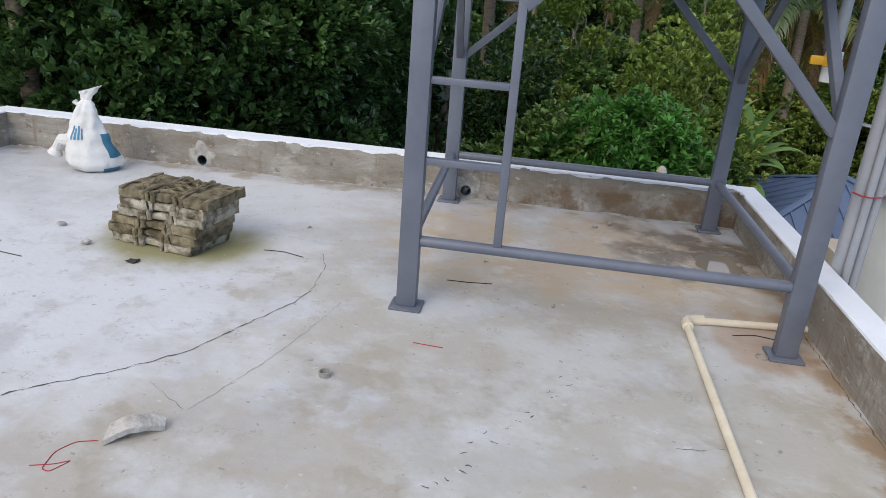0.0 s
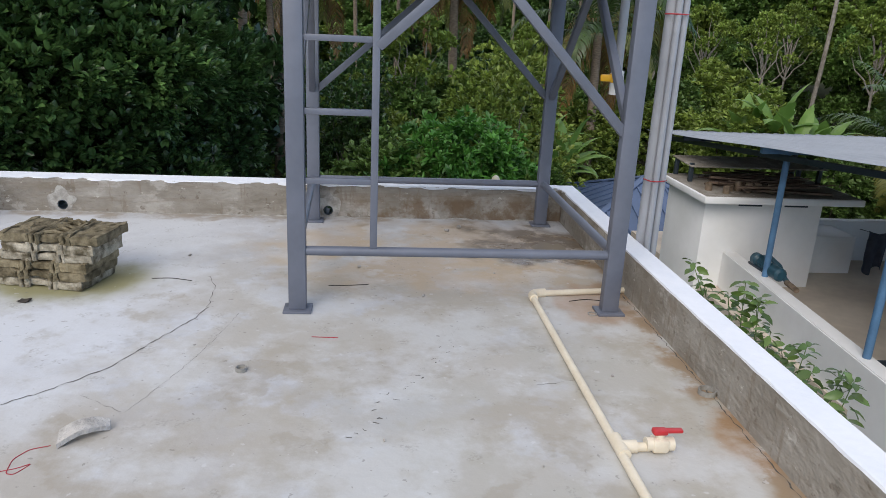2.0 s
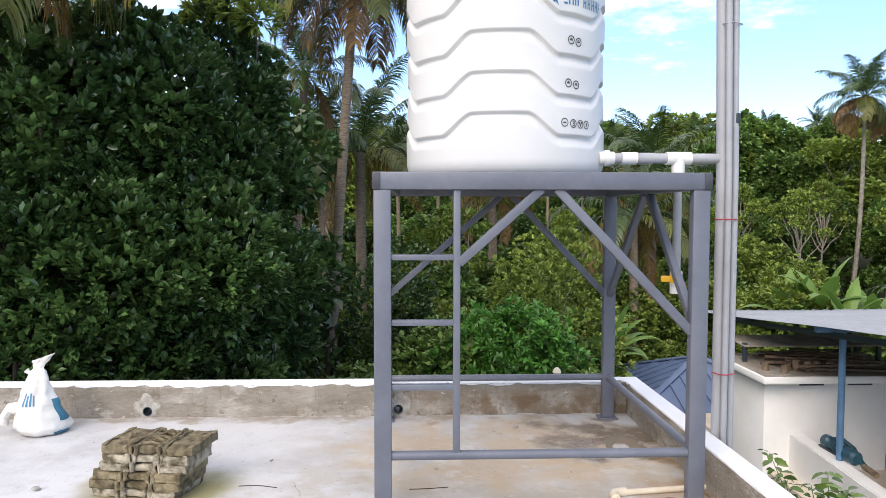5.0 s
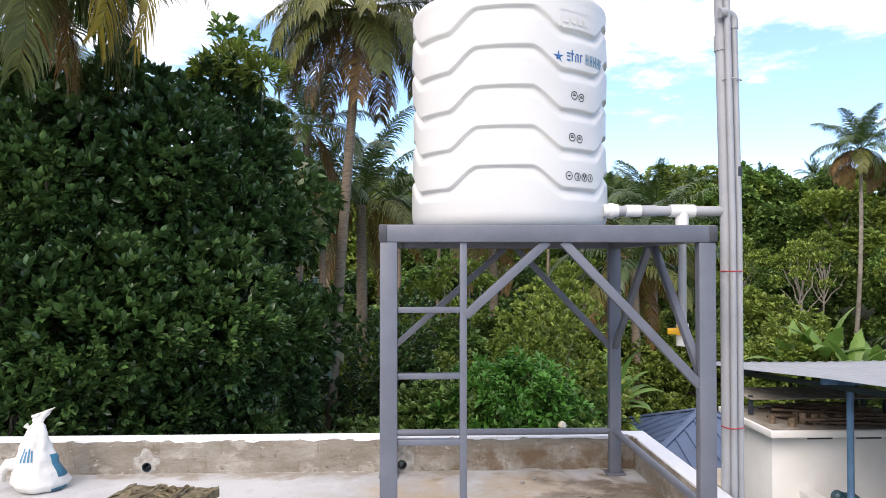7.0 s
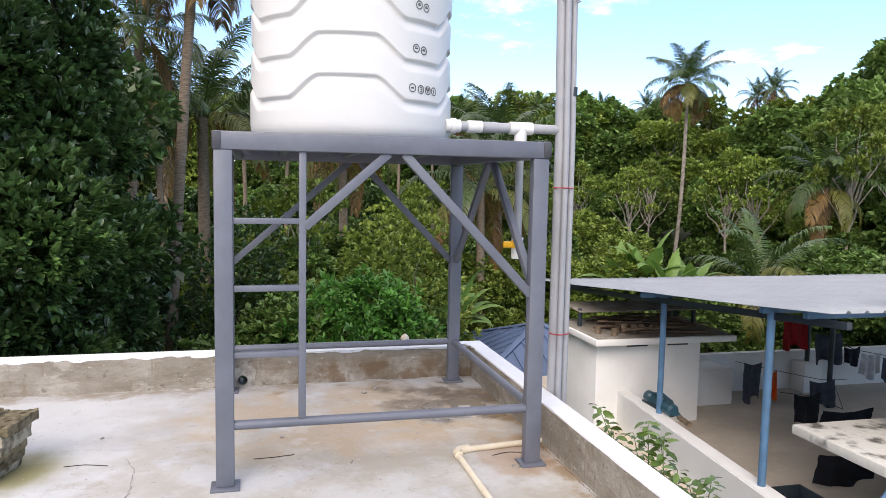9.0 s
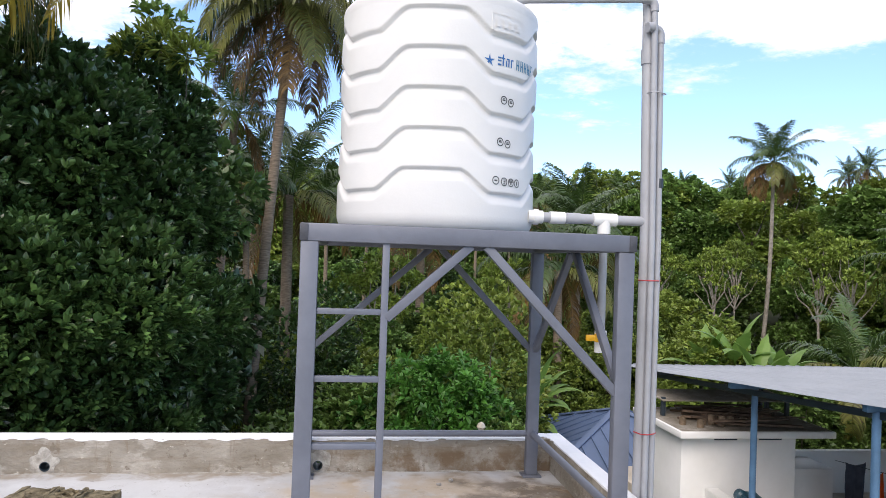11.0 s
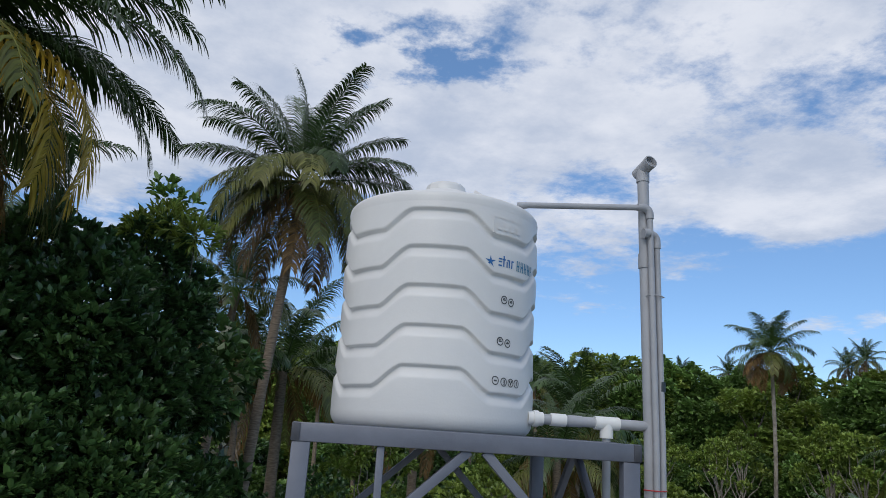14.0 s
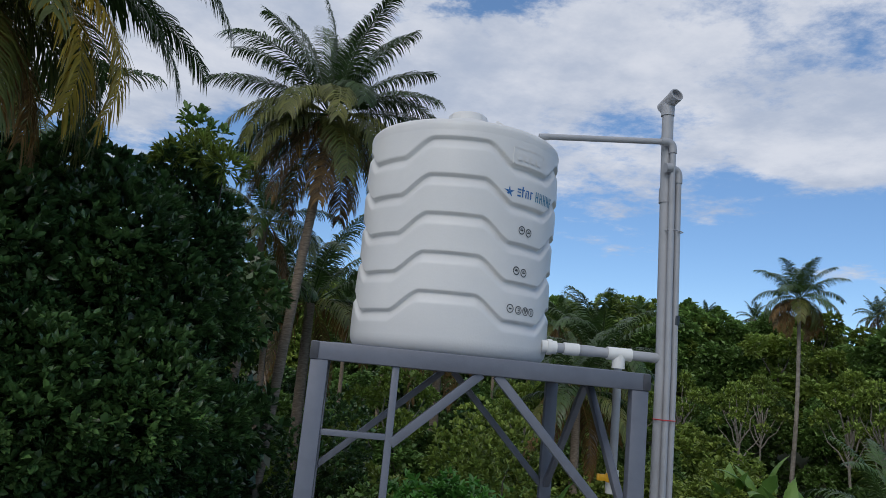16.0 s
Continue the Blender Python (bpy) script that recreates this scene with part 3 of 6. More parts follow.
setting("trim_north", capping((FX0 + 0.001, FY1, PAR + 0.001), (FX1 - 0.001, FY1, PAR + 0.001), "n"), M_WHITE, "chipped white lime-washed parapet top", "trim")
setting("trim_east", capping((FX1, FY0, PAR - 0.001), (FX1, FY1 + 0.15, PAR - 0.001), "e", 0.25), M_WHITE, "white lime-washed parapet top", "trim")
setting("trim_west", capping((FX0, FY1 + 0.15, PAR - 0.001), (FX0, FY0, PAR - 0.001), "e", 0.4), M_WHITE, "white lime-washed parapet top", "trim")
setting("wall_house", box((FX0 - 0.15, FY0 - 0.15, -6.2), (FX1 + 0.11, FY1 + 0.145, -0.152)), M_NWALL, "plain white painted house wall under the terrace", "wall", False)

# ---- tank stand ----
SW, SD, ST = 1.524, 1.575, 1.575
LEG, LD, BEAM = 0.078, 0.056, 0.078
stand = thing("tank_stand", (SW / 2, SD / 2, 0), "grey painted welded steel water tank stand on four legs", "stand")
BT = ST - BEAM
XB = -0.055
for x, y in ((0, 0), (SW - LEG, 0), (XB, SD - LD), (SW - LEG, SD - LD)):
    leg = part("leg", box((x, y, 0.012), (x + LEG, y + LD, BT), 0.005), M_STEEL, stand)
    part("base_plate", box((x - 0.024, y - 0.027, 0.0), (x + LEG + 0.024, y + LD + 0.027, 0.012), 0.002), M_STEEL, leg)
for y in (0, SD - LD):
    part("top_beam", box(((-0.004 if y == 0 else XB), y - 0.004, BT), (SW + 0.004, y + LD, ST), 0.006), M_STEEL, stand)
for x in (0, SW - LEG):
    part("top_beam", box((x, LD + 0.001, BT), (x + LEG, SD - LD - 0.005, ST), 0.006), M_STEEL, stand)
for k in range(3):
    x = 0.30 + k * 0.40
    part("cross_beam", box((x, LD + 0.001, ST - 0.045), (x + 0.05, SD - LD - 0.005, ST - 0.001), 0.004), M_STEEL, stand)
part("deck_plate", box((0.085, 0.07, ST), (SW - 0.085, SD - 0.07, ST + 0.004)), M_STEEL, stand)
# thin darker grey plates on the front face at both beam ends
M_BEAM_END = material("dark_grey_beam_end", (0.062, 0.066, 0.08), 0.55, 0, 0.15, 14, 0.1, 90)
for x in (-0.005, SW - 0.031):
    part("end_plate", box((x, -0.008, BT + 0.003), (x + 0.036, -0.0045, ST - 0.003), 0.001), M_BEAM_END, stand, "dark grey plate on the beam end")
RZ = 0.283
R_ = 0.0215
part("rail", tube([(LEG - 0.004, 0.028, RZ), (SW - LEG + 0.004, 0.028, RZ)], R_, 16), M_STEEL, stand)
part("rail", tube([(XB + LEG - 0.004, SD - 0.028, RZ), (SW - LEG + 0.004, SD - 0.028, RZ)], R_, 16), M_STEEL, stand)
part("rail", tube([(0.038, LD - 0.004, RZ), (XB + 0.038, SD - LD + 0.004, RZ)], R_, 16), M_STEEL, stand)
part("rail", tube([(SW - 0.038, LD - 0.004, RZ), (SW - 0.038, SD - LD + 0.004, RZ)], R_, 16), M_STEEL, stand)
MX, BZ = SW / 2 + 0.03, 0.845
for y in (0.028, SD - 0.028):
    lower = (XB + LEG - 0.01, y, BZ) if y > 1 else (0.383, y, 1.165)
    part("brace", beam(lower, (MX - 0.035, y, BT + 0.004), 0.036, 0.04), M_STEEL, stand)
    part("brace", beam((SW - LEG + 0.01, y, BZ), (MX + 0.035, y, BT + 0.004), 0.036, 0.04), M_STEEL, stand)
for x in (0.038, SW - 0.038):
    part("brace", beam((x, LD - 0.01, BZ), (x, SD / 2 - 0.035, BT + 0.004), 0.036, 0.04), M_STEEL, stand)
    part("brace", beam((x + (XB if x < 1 else 0), SD - LD + 0.01, BZ), (x, SD / 2 + 0.035, BT + 0.004), 0.036, 0.04), M_STEEL, stand)
LX = 0.374
part("ladder_rail", box((LX - 0.016, 0.011, RZ + 0.018), (LX + 0.016, 0.045, BT + 0.001), 0.003), M_STEEL, stand)
for z in (1.192, 0.895, 0.60):
    part("rung", box((LEG - 0.002, 0.012, z - 0.013), (LX - 0.015, 0.044, z + 0.013), 0.003), M_STEEL, stand)

# ---- water tank ----
TC, TR, TZ = Vector((0.676, 0.76, 0)), 0.536, ST + 0.004
tank = thing("water_tank", (TC.x, TC.y, TZ), "white plastic water tank with wavy moulded ribs", "water tank")
TPHASE = -9.6


def wave(deg):
    """Height of a rib line round the tank: four trapezium waves."""
    d = (deg - TPHASE + 45) % 90 - 45
    d = abs(d)
    k = min(1, max(0, (d - 15.5) / 17))
    k = k * k * (3 - 2 * k) * 0.5 + k * 0.5
    return -0.104 * k


RIBS = [1.873 + 0.1955 * k for k in range(5)]
TOP = 2.80


def tank_radius(deg, z):
    r = TR - 0.004
    for zr in RIBS:
        u = z - (zr + wave(deg))
        if -0.062 < u < 0.006:
            if u > -0.006:
                s = (0.006 - u) / 0.012
            else:
                s = 1 - (-0.006 - u) / 0.056
            s = min(1, max(0, s))
            r -= 0.021 * s * s * (3 - 2 * s)
    r += 0.004 * math.sin((z - TZ) * 9)
    low = z - TZ
    if low < 0.07:
        k = 1 - low / 0.07
        r -= 0.055 * (1 - math.sqrt(max(0, 1 - k * k)))
    return r


def tank_body():
    N, rows = 240, []
    zs = [TZ + 0.0005 + 0.07 * (i / 8) ** 1.6 for i in range(8)] + list(np.arange(TZ + 0.072, 2.70, 0.0048))
    v, f = [], []
    for z in zs:
        for k in range(N):
            deg = 360 * k / N
            a = radians(deg - 90)
            zz = z + wave(deg) * min(1, max(0, (z - TZ - 0.072) / 0.16), max(0, (2.70 - z) / 0.16))
            r = tank_radius(deg, zz)
            v.append((TC.x + r * math.cos(a), TC.y + r * math.sin(a), zz))
    for z, r in ((2.722, 0.533), (2.740, 0.529), (2.753, 0.518), (2.762, 0.498), (2.770, 0.455), (2.790, 0.37), (2.814, 0.30), (2.836, 0.235), (2.840, 0.19)):
        for k in range(N):
            a = radians(360 * k / N - 90)
            dip = 0.012 * max(0, math.cos(radians((360 * k / N - TPHASE) * 8))) if 0.3 < r < 0.5 else 0
            v.append((TC.x + r * math.cos(a), TC.y + r * math.sin(a), z - dip))
    rows = len(v) // N
    for i in range(rows - 1):
        for k in range(N):
            f.append((i * N + k, i * N + (k + 1) % N, (i + 1) * N + (k + 1) % N, (i + 1) * N + k))
    ob = mesh_from("tank_body", v, f, M_TANK, tank)
    for p in ob.data.polygons:
        p.use_smooth = True
    return ob


tank_body()
bm = bmesh.new()
prof = [(0.215, 2.825), (0.205, 2.845), (0.185, 2.868), (0.165, 2.892), (0.150, 2.898), (0.118, 2.902), (0.112, 2.945), (0.100, 2.958), (0.06, 2.966), (0.0005, 2.968)]
ring = []
for r, z in prof:
    ring.append([bm.verts.new((TC.x + r * (1 + (0.02 * math.cos(12 * 2 * math.pi * k / 72) if 2.90 < z < 2.95 else 0)) * math.cos(2 * math.pi * k / 72), TC.y + r * math.sin(2 * math.pi * k / 72), z)) for k in range(72)])
for a, b in zip(ring, ring[1:]):
    for k in range(72):
        bm.faces.new((a[k], a[(k + 1) % 72], b[(k + 1) % 72], b[k]))
part("lid", bm, M_TANK, tank)
tab = Matrix.Rotation(radians(28), 4, "Y")
part("lid_tab", box((TC.x + 0.135, TC.y - 0.14, 2.862), (TC.x + 0.225, TC.y - 0.06, 2.892), 0.006, None, tab), M_TANK, tank, "raised lid fastening tab")

# ---- pipes ----
PX, PY = 1.79, 0.50


def sleeve(p, q, r, bm=None):
    return tube([p, q], r, 20, bm)


riser = thing("overflow_pipe", (PX, PY, -5.9), "tall grey plastic pipe rising beside the parapet", "pipe")
PT = PX - 0.028
part("pipe", tube([(PX, PY, -5.9), (PX, PY, 1.6), (PT, PY, 3.07)], 0.0315, 20), M_PVC, riser)
part("socket", sleeve((PT + 0.009, PY, 2.52), (PT + 0.008, PY, 2.60), 0.036), M_PVC, riser)
part("tee", sleeve((PT + 0.012, PY - 0.05, 3.115), (PT - 0.01, PY + 0.05, 3.08), 0.037, tube([(PT, PY, 3.02), (PT, PY, 3.09)], 0.0365, 20)), M_PVC, riser)
part("vent_mouth", hollow_pipe((PT + 0.012, PY - 0.05, 3.115), (PT + 0.018, PY - 0.075, 3.124), 0.0385, 0.032), M_PVC, riser)


def bend(p, corner, q, r, n=6):
    """Points of a pipe that turns round a corner with radius r."""
    p, c, q = Vector(p), Vector(corner), Vector(q)
    a, b = c + (p - c).normalized() * r, c + (q - c).normalized() * r
    return [p] + [a.lerp(c, k / n).lerp(c.lerp(b, k / n), k / n) for k in range(n + 1)] + [q]


inlet = thing("inlet_pipe", (PX + 0.03, PY - 0.04, -5.9), "thin grey plastic pipe feeding the top of the tank", "pipe")
ax, ay = PX + 0.012, PY - 0.052
part("pipe", tube([(ax, ay, -5.9)] + bend((ax, ay, 1.6), (ax - 0.024, ay, 2.855), (1.06, ay, 2.79), 0.045), 0.0165, 14), M_PVC, inlet)
part("elbow", tube(bend((ax - 0.023, ay, 2.79), (ax - 0.024, ay, 2.855), (ax - 0.094, ay, 2.850), 0.045), 0.0215, 14), M_PVC, inlet)
part("socket", sleeve((1.03, ay, 2.784), (1.08, ay, 2.791), 0.0185), M_PVC, inlet)
vent = thing("return_pipe", (PX + 0.075, PY - 0.04, -5.9), "thin grey plastic pipe clamped to the taller one", "pipe")
vx, vy = PX + 0.056, PY - 0.03
part("pipe", tube([(vx, vy, -5.9)] + bend((vx, vy, 1.6), (vx - 0.02, vy, 2.705), (PX - 0.03, vy - 0.03, 2.705), 0.04), 0.0165, 14), M_PVC, vent)
part("elbow", tube(bend((vx - 0.019, vy, 2.63), (vx - 0.02, vy, 2.705), (vx - 0.09, vy - 0.02, 2.705), 0.04), 0.0215, 14), M_PVC, vent)
part("socket", sleeve((PX - 0.055, vy - 0.035, 2.70), (PX - 0.02, vy - 0.03, 2.705), 0.026), M_PVC, vent)
part("socket", sleeve((vx, vy, 1.855), (vx, vy, 1.905), 0.0185), M_DARKSTEEL, vent, "dark pipe joint")
M_RED = material("red_plastic", (0.55, 0.03, 0.035), 0.4, 0, 0.08, 20)
for z in (2.36, 1.36, 0.55):
    cl = thing("pipe_clamp", (PX, PY, z), "wire clamp tying three pipes together", "clamp", "pipe clamps")
    bm = bmesh.new()
    path = [(PX - 0.034, PY, z), (PX - 0.02, PY - 0.06, z), (ax, ay - 0.019, z), (vx, vy - 0.02, z), (vx + 0.02, vy, z), (vx, PY + 0.02, z), (PX, PY + 0.035, z), (PX - 0.034, PY, z)]
    part("wire", tube(path, 0.003, 6, bm), M_RED if z < 2 else M_PVC, cl)

outlet = thing("outlet_pipe", (1.45, PY, 1.68), "grey plastic outlet pipe joining tank and riser", "pipe")
part("nut", sleeve((1.135, PY, 1.675), (1.215, PY, 1.675), 0.034, sleeve((1.165, PY, 1.675), (1.19, PY, 1.675), 0.041)), M_PVC_WHITE, outlet, "white tank connector nut")
part("pipe", tube([(1.21, PY, 1.675), (PX, PY, 1.675)], 0.026, 18), M_PVC, outlet)
part("socket", sleeve((1.255, PY, 1.675), (1.335, PY, 1.675), 0.032), M_PVC_WHITE, outlet)
part("socket", sleeve((1.345, PY, 1.675), (1.42, PY, 1.675), 0.029), M_PVC, outlet)
part("tee", sleeve((1.49, PY, 1.675), (1.62, PY, 1.675), 0.034, sleeve((1.555, PY, 1.60), (1.555, PY, 1.67), 0.034)), M_PVC_WHITE, outlet)
part("drop_pipe", tube([(1.555, PY, 1.08), (1.555, PY, 1.61)], 0.0215, 16), M_PVC, outlet)
valve = part("ball_valve", sleeve((1.555, PY, 0.97), (1.555, PY, 1.085), 0.032, sleeve((1.555, PY - 0.05, 1.05), (1.555, PY, 1.05), 0.018)), M_PVC_WHITE, outlet)
M_YELLOW = material("yellow_plastic", (0.80, 0.42, 0.02), 0.4, 0, 0.06, 20)
part("handle", box((1.455, PY - 0.065, 1.035), (1.535, PY - 0.045, 1.068), 0.006, box((1.50, PY - 0.07, 1.03), (1.545, PY - 0.04, 1.075), 0.008)), M_YELLOW, valve, "yellow valve handle")

# ---- neighbouring house ----
NZ, NT = -2.30, -1.75
bm = box((6.2 - 1.0, 2.0, -6.2), (16.0, 9.6, NZ))
setting("floor_2", bm, M_NFLOOR, "brown-grey cement floor of the neighbouring terrace", "floor", False)


def slab_wall(name, pts, z0, z1, mat, label):
    """A wall whose plan is a closed run of corners."""
    bm = bmesh.new()
    lo = [bm.verts.new((x, y, z0)) for x, y in pts]
    hi = [bm.verts.new((x, y, z1)) for x, y in pts]
    n = len(pts)
    bm.faces.new(lo[::-1]), bm.faces.new(hi)
    for k in range(n):
        bm.faces.new((lo[k], lo[(k + 1) % n], hi[(k + 1) % n], hi[k]))
    bmesh.ops.bevel(bm, geom=[e for e in bm.edges if e.verts[0].co.z > z1 - 0.001 and e.verts[1].co.z > z1 - 0.001], offset=0.012, segments=2, affect="EDGES")
    return setting(name, bm, mat, label, "wall", False)


slab_wall("wall_neighbour_west", ((4.98, 0.4), (5.50, 6.64), (5.70, 6.64), (5.20, 0.4)), -6.2, NT, M_NWALL, "white painted outer wall of the neighbouring house")
slab_wall("wall_neighbour_north", ((6.9, 8.0), (16.0, 8.0), (16.0, 8.15), (6.9, 8.15)), -6.2, -1.60, M_NWALL, "low white parapet of the neighbouring terrace")
slab_wall("wall_neighbour_east", ((15.8, 1.0), (16.0, 1.0), (16.0, 8.0), (15.8, 8.0)), -6.2, -1.60, M_NWALL, "low white parapet of the neighbouring terrace")
hut = thing("rooftop_room", (5.9, 7.9, NZ), "small white rooftop room with a cluttered flat slab", "room")
part("wall", box((5.12, 6.65, -6.2), (6.91, 7.99, -0.985), 0.01), M_NWALL, hut, "white painted wall")
part("roof_slab", box((4.98, 6.40, -0.985), (7.38, 8.1, -0.889), 0.012), M_NWALL, hut, "white painted slab")
part("roof_topping", box((5.02, 6.44, -0.888), (7.34, 8.06, -0.885)), M_PLASTER, hut, "dirty stained slab top")
# no openings cut: dark strips give the shade inside the vent slots
for x in (5.62, 6.32):
    part("vent", box((x, 6.645, -1.065), (x + 0.36, 6.66, -1.0)), M_DARKSTEEL, hut, "narrow dark strip for the shade inside a ventilation slot")
bench = thing("water_trough", (7.45, 7.6, NZ), "low white masonry block beside the rooftop room", "masonry block")
part("block", box((6.92, 7.3, NZ), (8.02, 7.99, -1.68), 0.015), M_NWALL, bench)


def roof_sheet():
    """Profiled sheet: trapezium ribs across x, falling away in y."""
    x0, x1 = 5.12, 15.5
    y0, z0, y1, z1 = 2.08, 0.285, 9.3, -0.37
    v, f = [], []
    xs, x = [], x0
    while x < x1:
        xs += [(x, 0), (x + 0.14, 0), (x + 0.155, 0.022), (x + 0.185, 0.022), (x + 0.20, 0)]
        x += 0.20
    for j in range(13):
        k = j / 12
        y, z = y0 + (y1 - y0) * k, z0 + (z1 - z0) * k
        for xx, h in xs:
            v.append((xx, y, z + h + 0.006 * math.sin(xx * 1.7 + j)))
    n = len(xs)
    for j in range(12):
        for i in range(n - 1):
            a = j * n + i
            f.append((a, a + 1, a + n + 1, a + n))
    return v, f


shed = thing("terrace_shed", (9, 5.5, NZ), "sloping metal sheet canopy on slim blue posts", "canopy")
v, f = roof_sheet()
sheet = mesh_from("roof_sheet", v, f, M_SHEET, shed, "pale grey profiled metal sheet")
mod = sheet.modifiers.new("thick", "SOLIDIFY")
mod.thickness = 0.004


def roof_z(y):
    return 0.285 - 0.0907 * (y - 2.08)


for x, y, zb, m in ((5.33, 3.12, NT, M_POST), (5.56, 5.55, NT, M_POST), (9.1, 3.6, NZ, M_POST), (9.95, 7.82, -1.75, M_DARKSTEEL), (9.56, 6.83, NZ, M_DARKSTEEL), (7.1, 7.9, -1.68, M_DARKSTEEL), (12.9, 7.9, -1.6, M_DARKSTEEL), (12.6, 4.0, NZ, M_DARKSTEEL)):
    part("post", tube([(x, y, zb), (x, y, roof_z(y) - 0.07)], 0.042, 14), m, shed)
for y in (2.5, 3.12, 5.55, 7.9):
    part("purlin", box((5.2, y - 0.035, roof_z(y) - 0.085), (15.4, y + 0.035, roof_z(y) - 0.012), 0.004), M_POST if y < 7 else M_DARKSTEEL, shed)
for x in (5.33, 9.1, 12.6):
    part("rafter", beam((x, 2.1, roof_z(2.1) - 0.12), (x + 0.2, 9.2, roof_z(9.2) - 0.12), 0.06, 0.07), M_DARKSTEEL, shed)

part("footing", box((9.76, 7.64, NZ), (10.14, 7.995, -1.75), 0.012), M_NWALL, shed, "white painted concrete footing")
stair = thing("stair_tower", (8, 1.6, -1.0), "white stair tower with a weathered overhanging slab", "tower")
part("wall", box((6.27, -1.2, -6.2), (10.4, 2.40, -0.10), 0.012), M_NWALL, stair)
part("parapet", box((6.13, -1.5, -0.10), (10.6, 2.42, 0.80), 0.015), M_STREAK, stair, "algae-streaked white parapet")
part("sunshade", box((5.44, 0.2, -1.10), (9.4, 2.86, -1.0), 0.012), M_DIRT, stair, "stained concrete sunshade slab")
part("plinth", box((6.23, -1.2, -1.0), (9.4, 2.44, -0.955), 0.008), M_NWALL, stair)

for y in (1.75,):
    part("strut", tube([(5.22, y + 0.15, NT), (5.5, y, -1.28), (5.62, y, -1.102)], 0.022, 10), M_POST, stair, "blue painted steel strut")
    part("strut", tube([(5.5, y, -1.30), (5.95, y - 0.05, -1.55), (6.27, y - 0.1, -1.75)], 0.02, 10), M_POST, stair, "blue painted steel strut")

# ---- blue hipped roof ----
def hip_roof(apex, half, drop):
    bm = bmesh.new()
    a = bm.verts.new(apex)
    c = [bm.verts.new((apex[0] + sx * half, apex[1] + sy * half, apex[2] - drop)) for sx, sy in ((-1, -1), (1, -1), (1, 1), (-1, 1))]
    for k in range(4):
        bm.faces.new((c[k], c[(k + 1) % 4], a))
    bm.faces.new(c[::-1])
    return bm


HA, HH, HD = (6.75, 13.2, -2.0), 4.2, 1.55
cottage = thing("blue_roofed_house", (HA[0], HA[1], -6.2), "low house under a blue-grey hipped metal roof", "house")
part("wall", box((HA[0] - 3.7, HA[1] - 3.7, -6.2), (HA[0] + 3.7, HA[1] + 3.7, HA[2] - HD - 0.01)), M_NWALL, cottage)
roof = part("roof", hip_roof(HA, HH, HD), M_BLUEROOF, cottage, "blue-grey standing seam roof", False)
for sx, sy in ((-1, 0), (0, -1), (1, 0), (0, 1)):
    for k in range(-12, 13):
        s = k * 0.33
        top = abs(s) / HH
        d = Vector((sx, sy, 0)) if sx or sy else None
        side = Vector((-sy, sx, 0))
        p0 = Vector(HA) + d * HH + side * s + Vector((0, 0, -HD + 0.012))
        p1 = Vector(HA) + d * (HH * top) + side * s + Vector((0, 0, -HD * top + 0.012))
        if (p0 - p1).length > 0.1:
            part("seam", beam(p0, p1, 0.035, 0.035, 0), M_BLUEROOF, roof, "", False)
for sx, sy in ((-1, -1), (1, -1), (1, 1), (-1, 1)):
    part("hip_cap", beam((HA[0] + sx * HH, HA[1] + sy * HH, HA[2] - HD + 0.02), (HA[0], HA[1], HA[2] + 0.02), 0.14, 0.05, 0.01), M_BLUEROOF, roof)

# ---- ground ----
def ground_z(x, y):
    """Lie of the land: flat round the houses, a wooded rise beyond."""
    r = math.hypot(x - 0.2, y + 3.2)
    k = min(1, max(0, (r - 24) / 46))
    return -6.2 + 6.0 * k * k * (3 - 2 * k) + 0.4 * noise.noise((x * 0.06, y * 0.06, 0)) * min(1, max(0, (r - 14) / 12)) - 0.15 * min(1, max(0, (r - 14) / 12))


def ground():
    v, f, n = [], [], 121
    for j in range(n):
        for i in range(n):
            u, w = (i / (n - 1) * 2 - 1), (j / (n - 1) * 2 - 1)
            x, y = 900 * math.copysign(abs(u) ** 2.2, u), 900 * math.copysign(abs(w) ** 2.2, w)
            z = ground_z(x, y)
            v.append((x, y, z))
    for j in range(n - 1):
        for i in range(n - 1):
            a = j * n + i
            f.append((a, a + 1, a + n + 1, a + n))
    return v, f


v, f = ground()
g = mesh_from("ground", v, f, M_SOIL)
tagged(g, "shaded plantation soil with leaf litter", "ground", "", "structure")
GZ = -6.2


# ---- trees ----
def limb(p, q, r0, r1, rng, n=6, wob=0.12, bm=None):
    p, q = Vector(p), Vector(q)
    L = (q - p).length
    pts, rad = [], []
    for k in range(n + 1):
        t = k / n
        o = Vector((rng.normal(), rng.normal(), rng.normal() * 0.4)) * (wob * L * 0.25 * math.sin(math.pi * t))
        pts.append(p.lerp(q, t) + o)
        rad.append(r0 + (r1 - r0) * t)
    return tube(pts, r0, 8, bm, True, rad)


